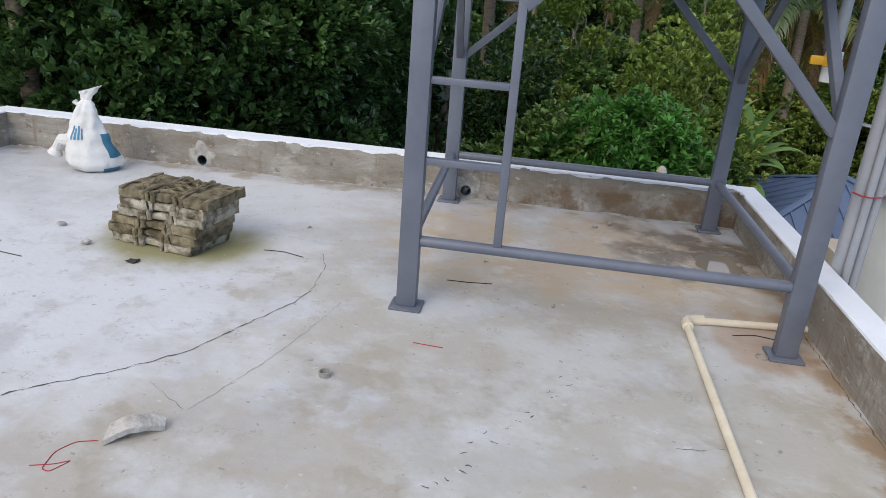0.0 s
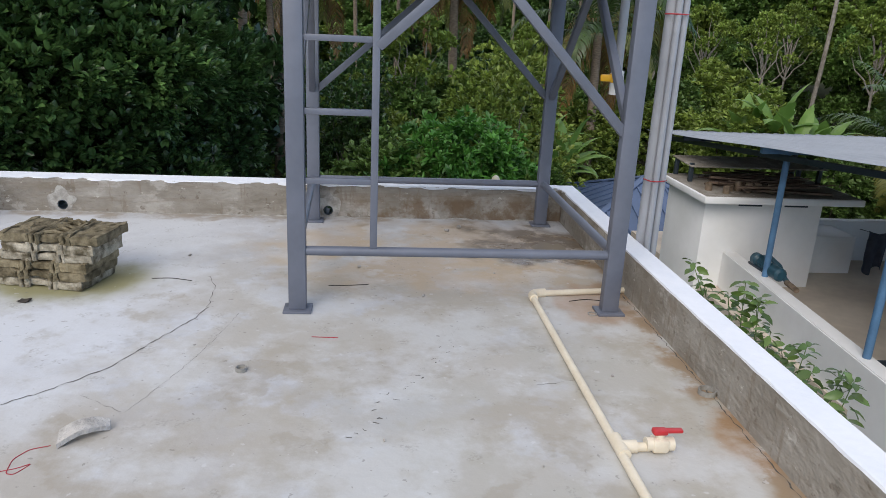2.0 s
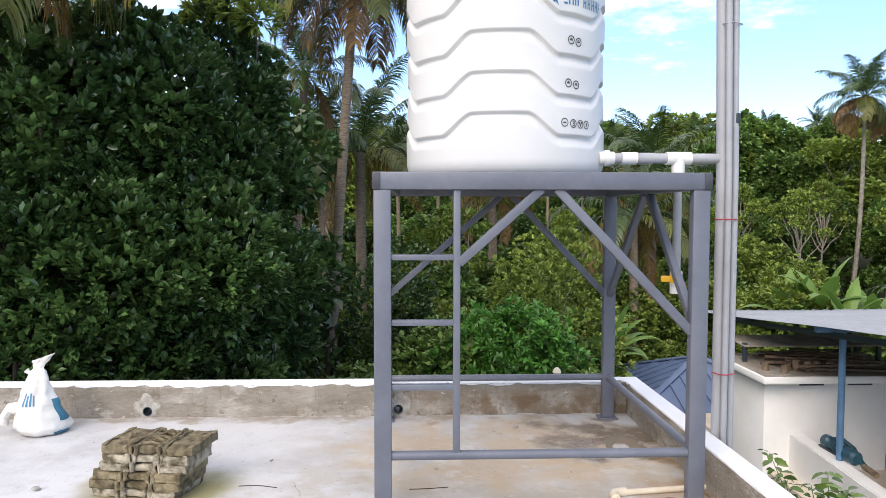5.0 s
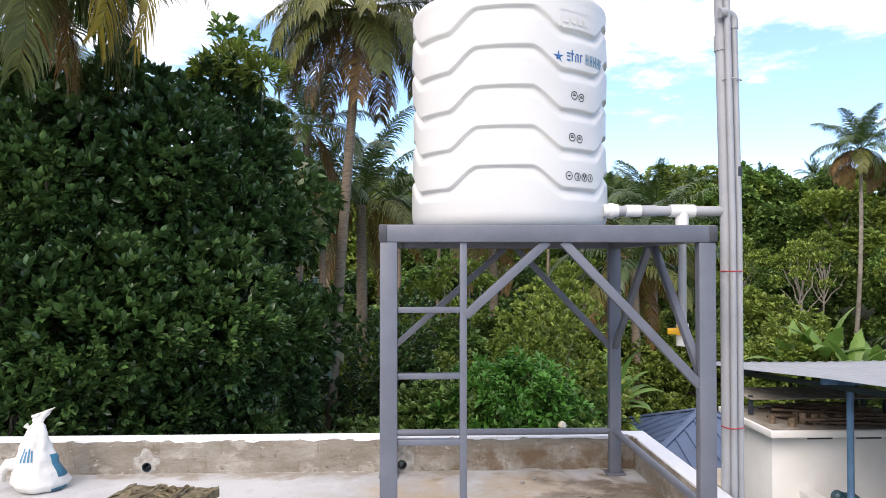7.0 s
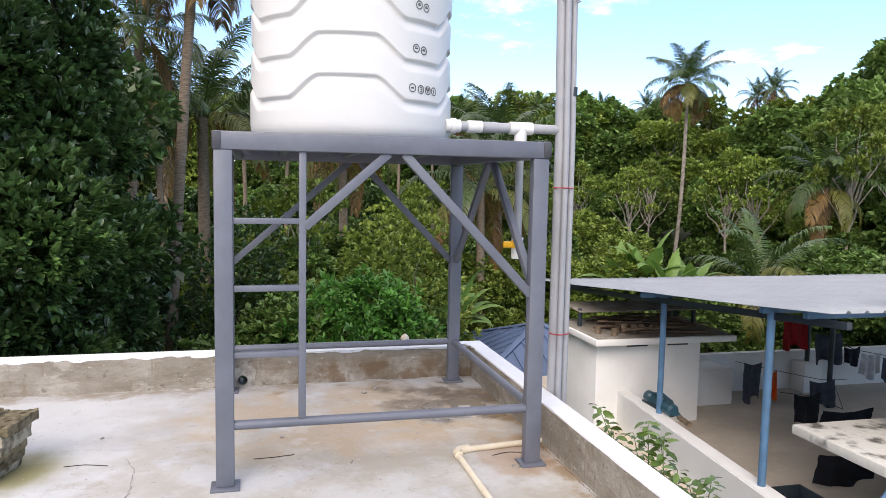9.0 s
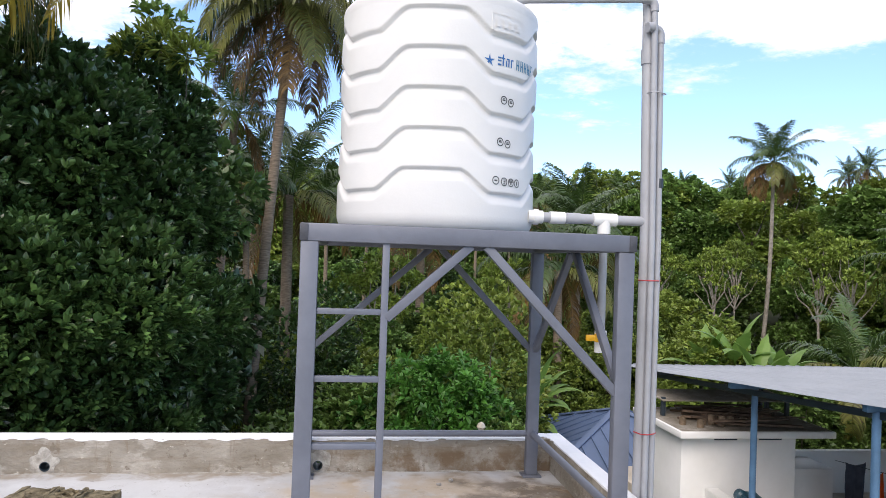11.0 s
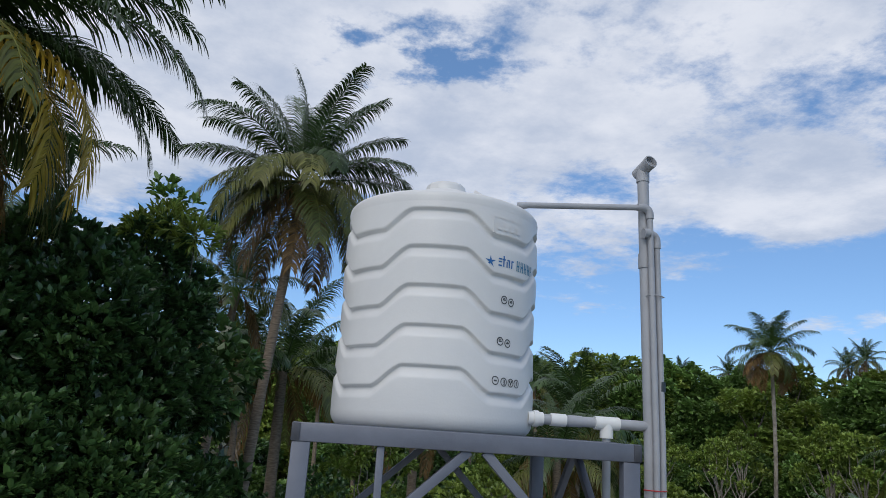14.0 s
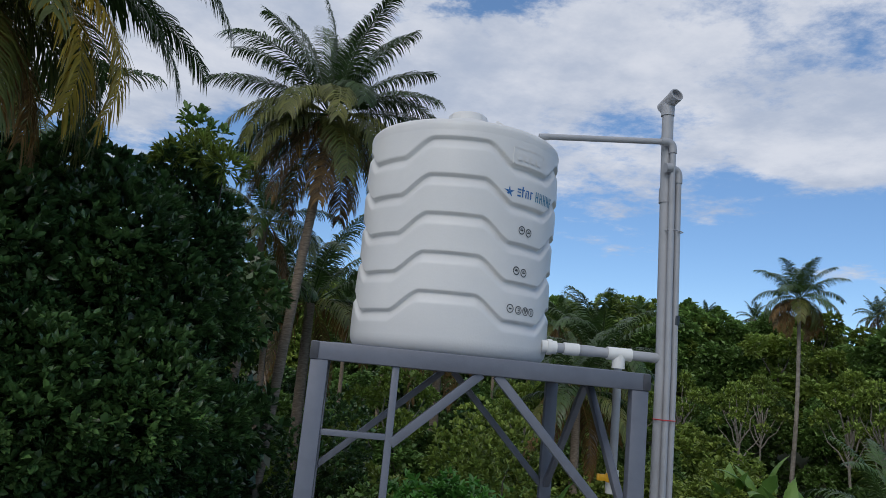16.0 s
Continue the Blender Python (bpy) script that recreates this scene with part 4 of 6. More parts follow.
def broad_tree(name, base, lobes, mat, label, seed, rosettes, leaf_len, per=7, width=0.42, trunk_r=0.16, bark=None, inner=0.25, droop=0.15, spread=0.75, blade=leaves):
    """A tree: tapered trunk, limbs to each lobe of the crown, leaves in tufts on the lobes' shells.
    lobes: (x, y, z, rx, rz) from the base."""
    rng = np.random.default_rng(seed)
    tree = thing(name, base, label, "tree")
    bx, by, bz = base
    top = max(l_[2] for l_ in lobes)
    bm = limb((bx, by, bz - 0.2), (bx + rng.normal() * 0.15, by + rng.normal() * 0.15, bz + top * 0.8), trunk_r, trunk_r * 0.35, rng, 8, 0.05)
    for x, y, z, rx, rz in lobes:
        h = max(0.3, z - rx * 0.9) * 0.75
        limb((bx, by, bz + h), (bx + x, by + y, bz + z), trunk_r * 0.45, trunk_r * 0.1, rng, 5, 0.15, bm)
    part("trunk", bm, bark or M_BARK, tree)
    vol = np.array([rx * rx * rz for *_, rx, rz in lobes]) ** (2 / 3)
    counts = (rosettes * vol / vol.sum()).astype(int)
    P, D = [], []
    own = np.array([(bx + x, by + y, bz + z) for x, y, z, _, _ in lobes])
    size = np.array([(rx, rx, rz) for *_, rx, rz in lobes])
    for li, ((x, y, z, rx, rz), c) in enumerate(zip(lobes, counts)):
        c = int(c * 2.2)
        d = unit(rng.normal(size=(c, 3)))
        bumps = 1 + 0.22 * np.sin(d[:, 0] * 5 + seed) * np.cos(d[:, 1] * 6 + d[:, 2] * 5) + 0.10 * np.sin(d[:, 2] * 13 + d[:, 0] * 11)
        r = np.where(rng.random(c) < inner, rng.random(c) ** 0.5, 0.86 + 0.2 * rng.random(c)) * bumps
        pts = np.array([bx + x, by + y, bz + z]) + d * r[:, None] * np.array([rx, rx, rz])
        depth = np.full(c, 9.0)
        for lj in range(len(lobes)):
            if lj != li:
                depth = np.minimum(depth, np.linalg.norm((pts - own[lj]) / size[lj], axis=1))
        keep = (depth > 0.85) | (rng.random(c) < 0.10)
        P.append(pts[keep]), D.append(d[keep])
    P, D = np.concatenate(P), np.concatenate(D)
    pick = rng.permutation(len(P))[:rosettes]
    P, D = P[pick], D[pick]
    n = len(P)
    pos = np.repeat(P, per, 0)
    axis = unit(np.repeat(D, per, 0) * 0.8 + np.array([0, 0, 0.45]))
    way = axis + spread * unit(rng.normal(size=(n * per, 3)))
    L = leaf_len * (0.65 + 0.6 * rng.random(n * per))
    v, q = blade(pos, way, L, L * width * (0.8 + 0.4 * rng.random(n * per)), rng, droop=droop)
    mesh_from("crown", v, q, mat, tree)
    return tree


def random_lobes(rng, n, radius, low, high, size):
    out = []
    for k in range(n):
        a, rr = rng.random() * 2 * math.pi, radius * rng.random() ** 0.6
        t = rng.random()
        s = size * (0.7 + 0.6 * rng.random())
        out.append((rr * math.cos(a), rr * math.sin(a), low + (high - low) * t, s * (1.05 - 0.3 * t), s * 0.8))
    return out


def frond(rng, origin, az, rise, length, droop, leaflet, V, Q, RV, RQ, hang=0.5, ragged=0.1, pairs=46):
    """One palm frond: an arching midrib with two rows of hanging leaflets."""
    d = np.array([math.cos(az), math.sin(az), 0.0])
    side = np.array([-math.sin(az), math.cos(az), 0.0])
    ang = rise
    p = np.array(origin, float)
    pts, tans = [], []
    steps = 24
    for k in range(steps + 1):
        pts.append(p.copy())
        t = d * math.cos(ang) + np.array([0, 0, math.sin(ang)])
        tans.append(t)
        p = p + t * (length / steps)
        ang -= droop / steps * (0.5 + 1.2 * k / steps)
    pts, tans = np.array(pts), np.array(tans)
    off = sum(len(a) for a in RV)
    rv, rq = [], []
    for k in range(steps + 1):
        w = 0.035 * (1 - 0.85 * k / steps) * length / 4
        up = np.cross(side, tans[k])
        for s, h in ((-1, 0), (0, 1), (1, 0), (0, -0.6)):
            rv.append(pts[k] + side * w * s + up * w * h)
    for k in range(steps):
        for s in range(4):
            rq.append((off + k * 4 + s, off + k * 4 + (s + 1) % 4, off + (k + 1) * 4 + (s + 1) % 4, off + (k + 1) * 4 + s))
    RV.append(np.array(rv)), RQ.append(np.array(rq))
    off = sum(len(a) for a in V)
    t = np.linspace(0.14, 0.995, pairs)
    idx = t * steps
    i0 = np.minimum(idx.astype(int), steps - 1)
    fr = (idx - i0)[:, None]
    base = pts[i0] * (1 - fr) + pts[i0 + 1] * fr
    tan = tans[i0]
    prof = np.minimum(1, (t - 0.05) / 0.22) * (1 - 0.62 * np.maximum(0, (t - 0.35) / 0.65) ** 1.6)
    vs, qs = [], []
    for s in (-1, 1):
        keep = rng.random(pairs) > ragged
        b, tn, pr = base[keep], tan[keep], prof[keep]
        n = len(b)
        L = (leaflet * pr * (0.85 + 0.3 * rng.random(n)))[:, None]
        fw = (0.45 + 0.5 * t[keep])[:, None]
        w0 = unit(side * s + tn * fw + np.array([0, 0, 0.05]) + rng.normal(size=(n, 3)) * 0.08)
        w1 = unit(w0 + np.array([0, 0, -1.0]) * (hang * (0.7 + 0.6 * rng.random(n)))[:, None])
        w2 = unit(w1 + np.array([0, 0, -1.0]) * (hang * 1.5 * (0.6 + 0.8 * rng.random(n)))[:, None])
        m1 = b + w0 * L * 0.35
        m2 = m1 + w1 * L * 0.35
        tip = m2 + w2 * L * 0.30
        wd = unit(np.cross(w0, np.cross(tn, w0))) * (0.010 * length / 4 + 0.010) * (46 / pairs + 0.36)
        o = off + sum(len(a) for a in vs)
        vs.append(np.stack([b - wd * 0.5, b + wd * 0.5, m1 + wd, m1 - wd, m2 + wd * 0.8, m2 - wd * 0.8, tip + wd * 0.12, tip - wd * 0.12], 1).reshape(-1, 3))
        k = o + np.arange(n)[:, None] * 8
        qs.append(np.concatenate([k + np.array([[0, 1, 2, 3]]), k + np.array([[3, 2, 4, 5]]), k + np.array([[5, 4, 6, 7]])], 0))
    V.append(np.concatenate(vs)), Q.append(np.concatenate(qs))


def palm(name, foot, head, label, seed, length=3.2, count=22, dry=5, olive=5, trunk_r=0.15, leaflet=0.75, bow=0.5, pairs=46, fixed=(), nuts=6, bark=None):
    """A coconut palm. fixed: fronds given as (azimuth, rise, length, droop, kind)."""
    rng = np.random.default_rng(seed)
    tree = thing(name, foot, label, "palm tree")
    f_, h_ = Vector(foot), Vector(head)
    pts, rad = [], []
    for k in range(41):
        t = k / 40
        p = f_.lerp(h_, t)
        p.x += bow * math.sin(math.pi * t) * 0.5
        pts.append(p)
        rad.append(trunk_r * (1.25 - 0.35 * t + (0.35 if t < 0.05 else 0)) * (1 + (0.05 if k % 2 else -0.02)))
    part("trunk", tube(pts, trunk_r, 12, None, True, rad), bark or M_TRUNK, tree)
    kinds = {k_: ([], [], [], []) for k_ in ("green", "olive", "yellow", "dry")}
    plan = list(fixed)
    gold = 2.39996
    for k in range(count):
        t = k / count
        plan.append((k * gold + seed, radians(86 - 105 * t ** 1.05) + rng.normal() * 0.08, length * (0.75 + 0.3 * math.sin(math.pi * min(1, t * 0.8 + 0.2))), 1.0 + 0.95 * t + rng.normal() * 0.18, "green" if t < 1 - olive / count else "olive"))
    for k in range(dry):
        plan.append((k * gold * 1.3 + seed * 0.7, radians(-12 - 48 * rng.random()), length * 0.88, 0.9, "dry"))
    for a, rise, ln, dr, kind in plan:
        V, Q, RV, RQ = kinds[kind]
        o = h_ + Vector((math.cos(a), math.sin(a), 0)) * trunk_r * 0.8
        frond(rng, o, a, rise, ln, dr, leaflet * (0.9 + 0.2 * rng.random()), V, Q, RV, RQ, 0.55 if kind == "green" else 0.8, 0.05 if kind == "green" else (0.2 if kind == "dry" else 0.08), pairs)
    for kind, (V, Q, RV, RQ) in kinds.items():
        if V:
            mt = {"green": M_FROND, "olive": M_FROND_OLIVE, "yellow": M_FROND_YELLOW, "dry": M_FROND_DRY}[kind]
            vv, rv = np.concatenate(V), np.concatenate(RV)
            q = np.concatenate([np.concatenate(Q), np.concatenate(RQ) + len(vv)])
            mesh_from("fronds", np.concatenate([vv, rv]), q, mt, tree, {"green": "green feathery fronds", "olive": "yellowing lower fronds", "yellow": "long yellow hanging fronds", "dry": "dry brown hanging fronds"}[kind])
    if nuts:
        bm = bmesh.new()
        for k in range(nuts):
            a = k * 2.4
            tmp = bmesh.new()
            bmesh.ops.create_icosphere(tmp, subdivisions=2, radius=0.12)
            bmesh.ops.scale(tmp, verts=tmp.verts, vec=(0.9, 0.9, 1.2))
            bmesh.ops.translate(tmp, verts=tmp.verts, vec=h_ + Vector((math.cos(a) * 0.28, math.sin(a) * 0.28, -0.18 - 0.1 * (k % 3))))
            joined(tmp, bm)
        part("coconuts", bm, M_FROND_OLIVE, tree, "cluster of yellow-green coconuts")
    return tree


def polar(deg, d, z):
    """A place seen from the terrace: bearing from ahead (to the right), distance, height."""
    return (0.2 + d * math.sin(radians(deg)), -3.2 + d * math.cos(radians(deg)), z)


# dense dark jackfruit trees behind the parapet
def jack(deg, d, top, width, seed, rosettes, low=-3.2):
    x, y, _ = polar(deg, d, 0)
    rng = np.random.default_rng(seed)
    lobes = []
    h = top - GZ
    for k in range(13):
        t = k / 12
        z = (low - GZ) + (h - (low - GZ) - 0.7) * t
        a = k * 2.4
        r = width * (0.55 + 0.25 * math.sin(math.pi * min(1, 0.25 + 0.75 * t))) * min(1, 0.7 + 0.75 * t)
        lobes.append((width * 0.5 * math.cos(a) * (1 - 0.5 * t), width * 0.5 * math.sin(a) * (1 - 0.5 * t), z, r * (1 - 0.22 * t), r * 0.75))
    return broad_tree("jackfruit_tree", (x, y, GZ), lobes, M_LEAF_DARK, "dense jackfruit tree with dark glossy leaves", seed, int(rosettes * 1.2), 0.128, 7, 0.46, 0.2, None, 0.12, 0.06)


jack(-20.0, 9.9, 4.0, 1.55, 11, 8500, -0.9)
jack(-27.0, 9.7, 3.75, 1.75, 12, 9000, -0.9)
jack(-17.5, 10.9, 1.5, 1.3, 13, 5000, -3.5)
jack(-25.0, 10.9, 1.6, 1.5, 18, 5500, -3.2)
jack(-35, 12.2, 4.9, 2.3, 14, 8000)
jack(-14.0, 11.2, 4.6, 1.12, 17, 6000, -2.0)
jack(-55, 11.0, 3.0, 2.2, 15, 5000)

# slender sapling and a tuft of young yellowish shoots above the dark crowns
x_, y_, _ = polar(-14.7, 12.6, 0)
broad_tree("slender_sapling", (x_, y_, GZ), [(0.0, 0, 11.45, 0.2, 0.25), (0.25, 0, 11.3, 0.2, 0.15), (-0.18, 0.1, 11.6, 0.16, 0.14)], M_LEAF_MID, "slender sapling with sparse leaves above the dark tree", 19, 42, 0.16, 4, 0.45, 0.05, None, 0.5)
x_, y_, _ = polar(-13.0, 11.6, 0)
broad_tree("young_tree", (x_, y_, GZ), [(0.0, -0.9, 10.5, 0.3, 0.22), (0.35, -0.9, 10.35, 0.26, 0.2), (-0.35, -0.8, 10.35, 0.26, 0.2)], M_LEAF_YEL, "young tree with yellowish shoots at its top", 23, 150, 0.17, 6, 0.2, 0.06, None, 0.4)
# coconut palms
PI = math.pi
CENTRE = [(1.2, 1.42, 2.9, 0.5, "green"), (2.0, 1.40, 2.8, 0.6, "green"), (0.5, 1.32, 2.9, 0.7, "green"), (2.7, 1.30, 2.9, 0.6, "green"), (3.3, 1.2, 2.7, 0.7, "green"), (-0.1, 1.22, 2.7, 0.7, "green"), (1.6, 1.25, 2.8, 0.7, "green"),
          (PI - 0.25, 0.90, 2.95, 0.85, "green"), (PI + 0.20, 0.42, 2.7, 0.75, "green"), (PI + 0.55, 0.12, 2.7, 1.3, "olive"), (PI - 0.45, 0.10, 2.7, 1.2, "green"),
          (0.15, 0.92, 2.6, 0.8, "green"), (-0.25, 0.55, 2.4, 0.9, "green"), (0.25, 0.32, 2.8, 0.75, "green"), (-0.35, 0.05, 2.5, 1.9, "olive"), (0.6, 0.0, 2.6, 1.4, "green"),
          (-1.2, 0.55, 2.3, 1.7, "green"), (-1.9, 0.35, 2.5, 1.7, "olive"), (-2.4, 0.05, 2.6, 1.5, "olive"), (-0.8, -0.1, 2.3, 1.5, "olive"), (1.5, 0.3, 2.6, 1.3, "green"), (2.3, 0.2, 2.6, 1.4, "green"),
          (PI + 0.2, -0.95, 2.4, 0.6, "dry"), (-0.5, -1.05, 2.3, 0.5, "dry"), (-1.6, -1.15, 2.2, 0.4, "dry"), (2.4, -0.9, 2.4, 0.6, "dry"), (-2.5, -0.8, 2.5, 0.7, "dry"), (PI - 0.1, -0.6, 2.6, 0.8, "dry"), (0.2, -0.7, 2.5, 0.8, "dry"), (1.2, -0.9, 2.4, 0.6, "dry"), (PI + 0.8, -0.3, 2.6, 1.1, "olive"), (PI - 0.2, -0.35, 2.6, 1.0, "olive"), (-0.1, -0.4, 2.4, 1.0, "olive"), (-1.2, -0.5, 2.3, 0.9, "olive")]
palm("coconut_palm", (-1.85, 12.4, GZ), (-1.02, 12.2, 6.85), "tall coconut palm with a curved ringed trunk", 3, 3.0, 9, 0, 4, 0.102, 0.72, -0.15, 100, CENTRE, 9)
NEAR = [(0.10, 0.80, 3.65, 1.05, "green"), (0.02, 0.62, 3.92, 1.75, "green"), (0.30, 0.95, 3.39, 1.2, "green"), (-0.25, 0.60, 3.22, 1.5, "green"), (0.22, 0.42, 3.39, 1.7, "green"), (0.50, 0.50, 3.48, 1.4, "green"), (0.75, 0.75, 3.22, 1.5, "green"), (1.05, 0.60, 3.13, 1.7, "green"), (-0.1, 1.0, 3.22, 1.4, "green"), (-0.45, 0.3, 2.87, 1.6, "olive"),
        (0.0, 0.35, 3.57, 2.35, "yellow"), (-0.14, 0.25, 3.22, 2.2, "yellow"), (0.15, 0.15, 3.04, 2.1, "olive"), (0.34, 0.10, 3.13, 1.9, "olive"), (0.6, 0.05, 2.96, 1.8, "olive"), (-0.3, -0.2, 2.61, 1.5, "dry"), (0.05, -0.25, 2.61, 1.5, "dry"), (0.3, -0.35, 2.61, 1.3, "dry"), (1.3, 0.2, 2.87, 1.9, "olive")]
palm("coconut_palm", (-4.7, 4.4, GZ), (-4.95, 4.0, 5.1), "coconut palm with long yellowing fronds", 7, 3.4, 12, 0, 2, 0.09, 0.80, 0.2, 90, NEAR)
palm("coconut_palm", (21.7, 31.5, ground_z(21.7, 31.5)), (22.2, 31.5, 7.0), "slim coconut palm standing above the wood", 5, 2.5, 22, 9, 7, 0.095, 0.72, 0.4, 64, (), 6, M_PALEBARK)

x_, y_, _ = polar(38.0, 22.5, 0)
palm("coconut_palm", (x_, y_, ground_z(x_, y_)), (x_, y_, -1.2), "young coconut palm behind the canopy", 9, 2.7, 13, 0, 7, 0.14, 0.62, 0.1, 56, (), 0)

# woods behind: prototypes, then copies
rngf = np.random.default_rng(77)
protos, far_protos = [], []
for k, (mt, lab) in enumerate(((M_LEAF_MID, "leafy green tree in the plantation"), (M_LEAF_YEL, "yellow-green leafy tree in the wood"), (M_LEAF_MID, "tall pale-barked leafy green tree"), (M_LEAF_YEL, "bushy yellow-green tree in the wood"), (M_LEAF_DARK, "dark green leafy tree in the wood"), (M_LEAF_MID, "spreading leafy green tree in the wood"))):
    lobes = random_lobes(rngf, 22 if k != 2 else 16, 1.75 if k != 2 else 1.3, 2.2 if k != 2 else 4.2, 7.3, 0.82)
    protos.append(broad_tree("forest_tree", (-60 - 8 * k, -60, GZ), lobes, mt, lab, 40 + k, 3800, 0.20, 6, 0.5, 0.11, M_PALEBARK if k in (2, 5) else None, 0.25, 0.15, 0.9, kite_leaves))
    far_protos.append(broad_tree("forest_tree", (-60 - 8 * k, -120, GZ), lobes, mt, lab, 140 + k, 2000, 0.31, 6, 0.55, 0.11, M_PALEBARK if k in (2, 5) else None, 0.15, 0.15, 0.9, kite_leaves))
# slender pale-trunked trees with thin crowns
bare = broad_tree("slender_tree", (-60, -90, GZ), [(0.2, 0, 7.8, 0.5, 0.3), (-1.2, 0.3, 7.3, 0.5, 0.28), (1.1, -0.6, 7.1, 0.55, 0.3), (0.3, 1.1, 6.6, 0.45, 0.25), (-0.6, -1.0, 6.3, 0.4, 0.25), (0.7, 0.3, 7.5, 0.4, 0.25), (-0.5, 0.5, 7.7, 0.4, 0.25), (1.4, 0.5, 6.2, 0.35, 0.2), (-1.5, -0.3, 6.0, 0.35, 0.2), (0.1, -1.3, 7.0, 0.4, 0.2)], M_LEAF_YEL, "slender pale-trunked tree with a thin crown", 88, 520, 0.2, 6, 0.5, 0.11, M_PALEBARK, 0.5, 0.15, 0.75, kite_leaves)
proto_palm = palm("forest_palm", (-60, -75, GZ), (-60, -75, 2.0), "coconut palm among the trees", 21, 3.2, 20, 4, 5, 0.15, 0.72, 0.5, 64, (), 0)


def plant(proto, deg, d, top, group, seed, wide=1.0, height=8.0):
    r = random.Random(seed)
    x, y, _ = polar(deg, d, 0)
    g_ = ground_z(x, y) - 0.1
    s = (top - g_) / height
    m = Matrix.Translation((x, y, g_)) @ Matrix.Rotation(r.random() * 6.28, 4, "Z") @ Matrix.Diagonal((s * wide, s * wide, s, 1))
    return copy_thing(proto, m)


seed = 0
for d, lift, step, lo, hi in ((13.5, -8.5, 5.0, 3.5, 10), (17.5, -6.0, 4.6, 0.5, 10), (23, -4.3, 4.2, -12, 57), (27, -4.0, 4.2, -12, 57), (33, -2.6, 3.6, -12, 57), (42, 0.3, 3.0, -12, 58), (52, 5.0, 2.5, -13, 58), (66, 6.9, 2.0, -14, 58)):
    b = lo
    while b < hi:
        seed += 1
        r = random.Random(seed * 7)
        e = lift + (r.random() - 0.5) * (2.2 if d < 60 else 1.3)
        if b > 40 and d > 30:
            e += min(1, (b - 40) / 8) * (4.2 if d > 40 else 1.6)
        if 29.6 < b < 35.0 and d < 38:
            e = -6.2
        dd = d * (1 + (r.random() - 0.5) * 0.12)
        pr = (protos if d < 30 else far_protos)[r.choice((0, 0, 1, 2, 2, 3, 4, 5, 5) if b < 12 else (0, 1, 1, 2, 2, 3, 3, 5, 5, 0))]
        plant(pr, b + (r.random() - 0.5) * step, dd, 1.4 + dd * math.tan(radians(e)), "", seed, 1.0 + 0.35 * r.random())
        b += step
tall_palm = palm("forest_palm", (-60, -105, GZ), (-60, -105, GZ + 12.5), "tall coconut palm among the trees", 23, 2.5, 20, 3, 6, 0.12, 0.6, 0.6, 56, (), 0)
for pp, hh, deg, d, e in ((tall_palm, 13, 15.2, 38, 5.2), (tall_palm, 13, 13.0, 46, 4.8), (tall_palm, 13, 10.5, 42, 4.6), (tall_palm, 13, 37.2, 64, 7.0), (tall_palm, 13, 38.3, 62, 7.5), (tall_palm, 13, 26.2, 84, 6.3), (tall_palm, 13, 25.0, 86, 6.0), (tall_palm, 13, 20.3, 60, 5.0), (tall_palm, 13, 21.4, 62, 6.2), (tall_palm, 13, 22.4, 64, 5.2), (tall_palm, 13, 2, 36, 4.8), (tall_palm, 13, -7.3, 32, 6.5), (tall_palm, 13, -8.6, 18.5, 11.8), (tall_palm, 13, -7.8, 22, 6.6), (tall_palm, 13, 16.6, 44, 4.6), (tall_palm, 13, 18.4, 52, 5.4), (tall_palm, 13, 29.5, 74, 6.4), (tall_palm, 13, -1.5, 34, 5.5), (proto_palm, 8.2, 18.5, 26, 2.2), (proto_palm, 8.2, 17.0, 22, -0.5), (proto_palm, 8.2, 42, 33, 0.3), (proto_palm, 8.2, 6, 28, 3.6), (proto_palm, 8.2, -4.4, 23, 4.6), (proto_palm, 8.2, -30, 18, 12.0)):
    seed += 1
    plant(pp, deg, d, 1.4 + d * math.tan(radians(e)), "", seed, 0.95, hh)
for deg, d, e in ((30.0, 40, 2.2), (35.6, 36, 3.0), (28.6, 37, 1.6), (24.5, 38, 2.0), (43.5, 33, 6.0), (46.5, 36, 6.5), (21.0, 36, 1.5), (13.0, 24, 0.0), (3.0, 22, 0.5), (37.5, 35, 2.5)):
    seed += 1
    plant(bare, deg, d, 1.4 + d * math.tan(radians(e)), "", seed, 0.8, 8.2)
for deg, d, e in ((-16, 15, 11), (-21, 15.5, 12), (-26, 15, 11), (-32, 16, 12)):
    seed += 1
    plant(protos[4], deg, d, 1.4 + d * math.tan(radians(e)), "", seed, 0.9)

# ---- markings on the tank ----
M_BLUE_INK = material("blue_print", (0.025, 0.14, 0.38), 0.5, 0, 0.05, 30)
M_BLUE_INK2 = material("light_blue_print", (0.05, 0.22, 0.36), 0.5, 0, 0.05, 30)
M_BLACK_INK = material("black_print", (0.05, 0.05, 0.055), 0.5, 0, 0.05, 30)


def decal(name, polys, deg, z, mat, lift=0.0022, label=""):
    """Flat shapes laid on the tank's side; polys in metres round (deg, z)."""
    bm = bmesh.new()
    for poly in polys:
        vs = []
        for s, h in poly:
            d = deg + math.degrees(s / TR)
            r = tank_radius(d, z + h) + lift
            a = radians(d - 90)
            vs.append(bm.verts.new((TC.x + r * math.cos(a), TC.y + r * math.sin(a), z + h)))
        bm.faces.new(vs)
    return part(name, bm, mat, tank, label)


def ring_polys(r, w, n=20, cx=0, cz=0):
    out = []
    for k in range(n):
        a, b = 2 * math.pi * k / n, 2 * math.pi * (k + 1) / n
        out.append([(cx + q * math.cos(t), cz + q * math.sin(t)) for q, t in ((r, a), (r, b), (r - w, b), (r - w, a))])
    return out


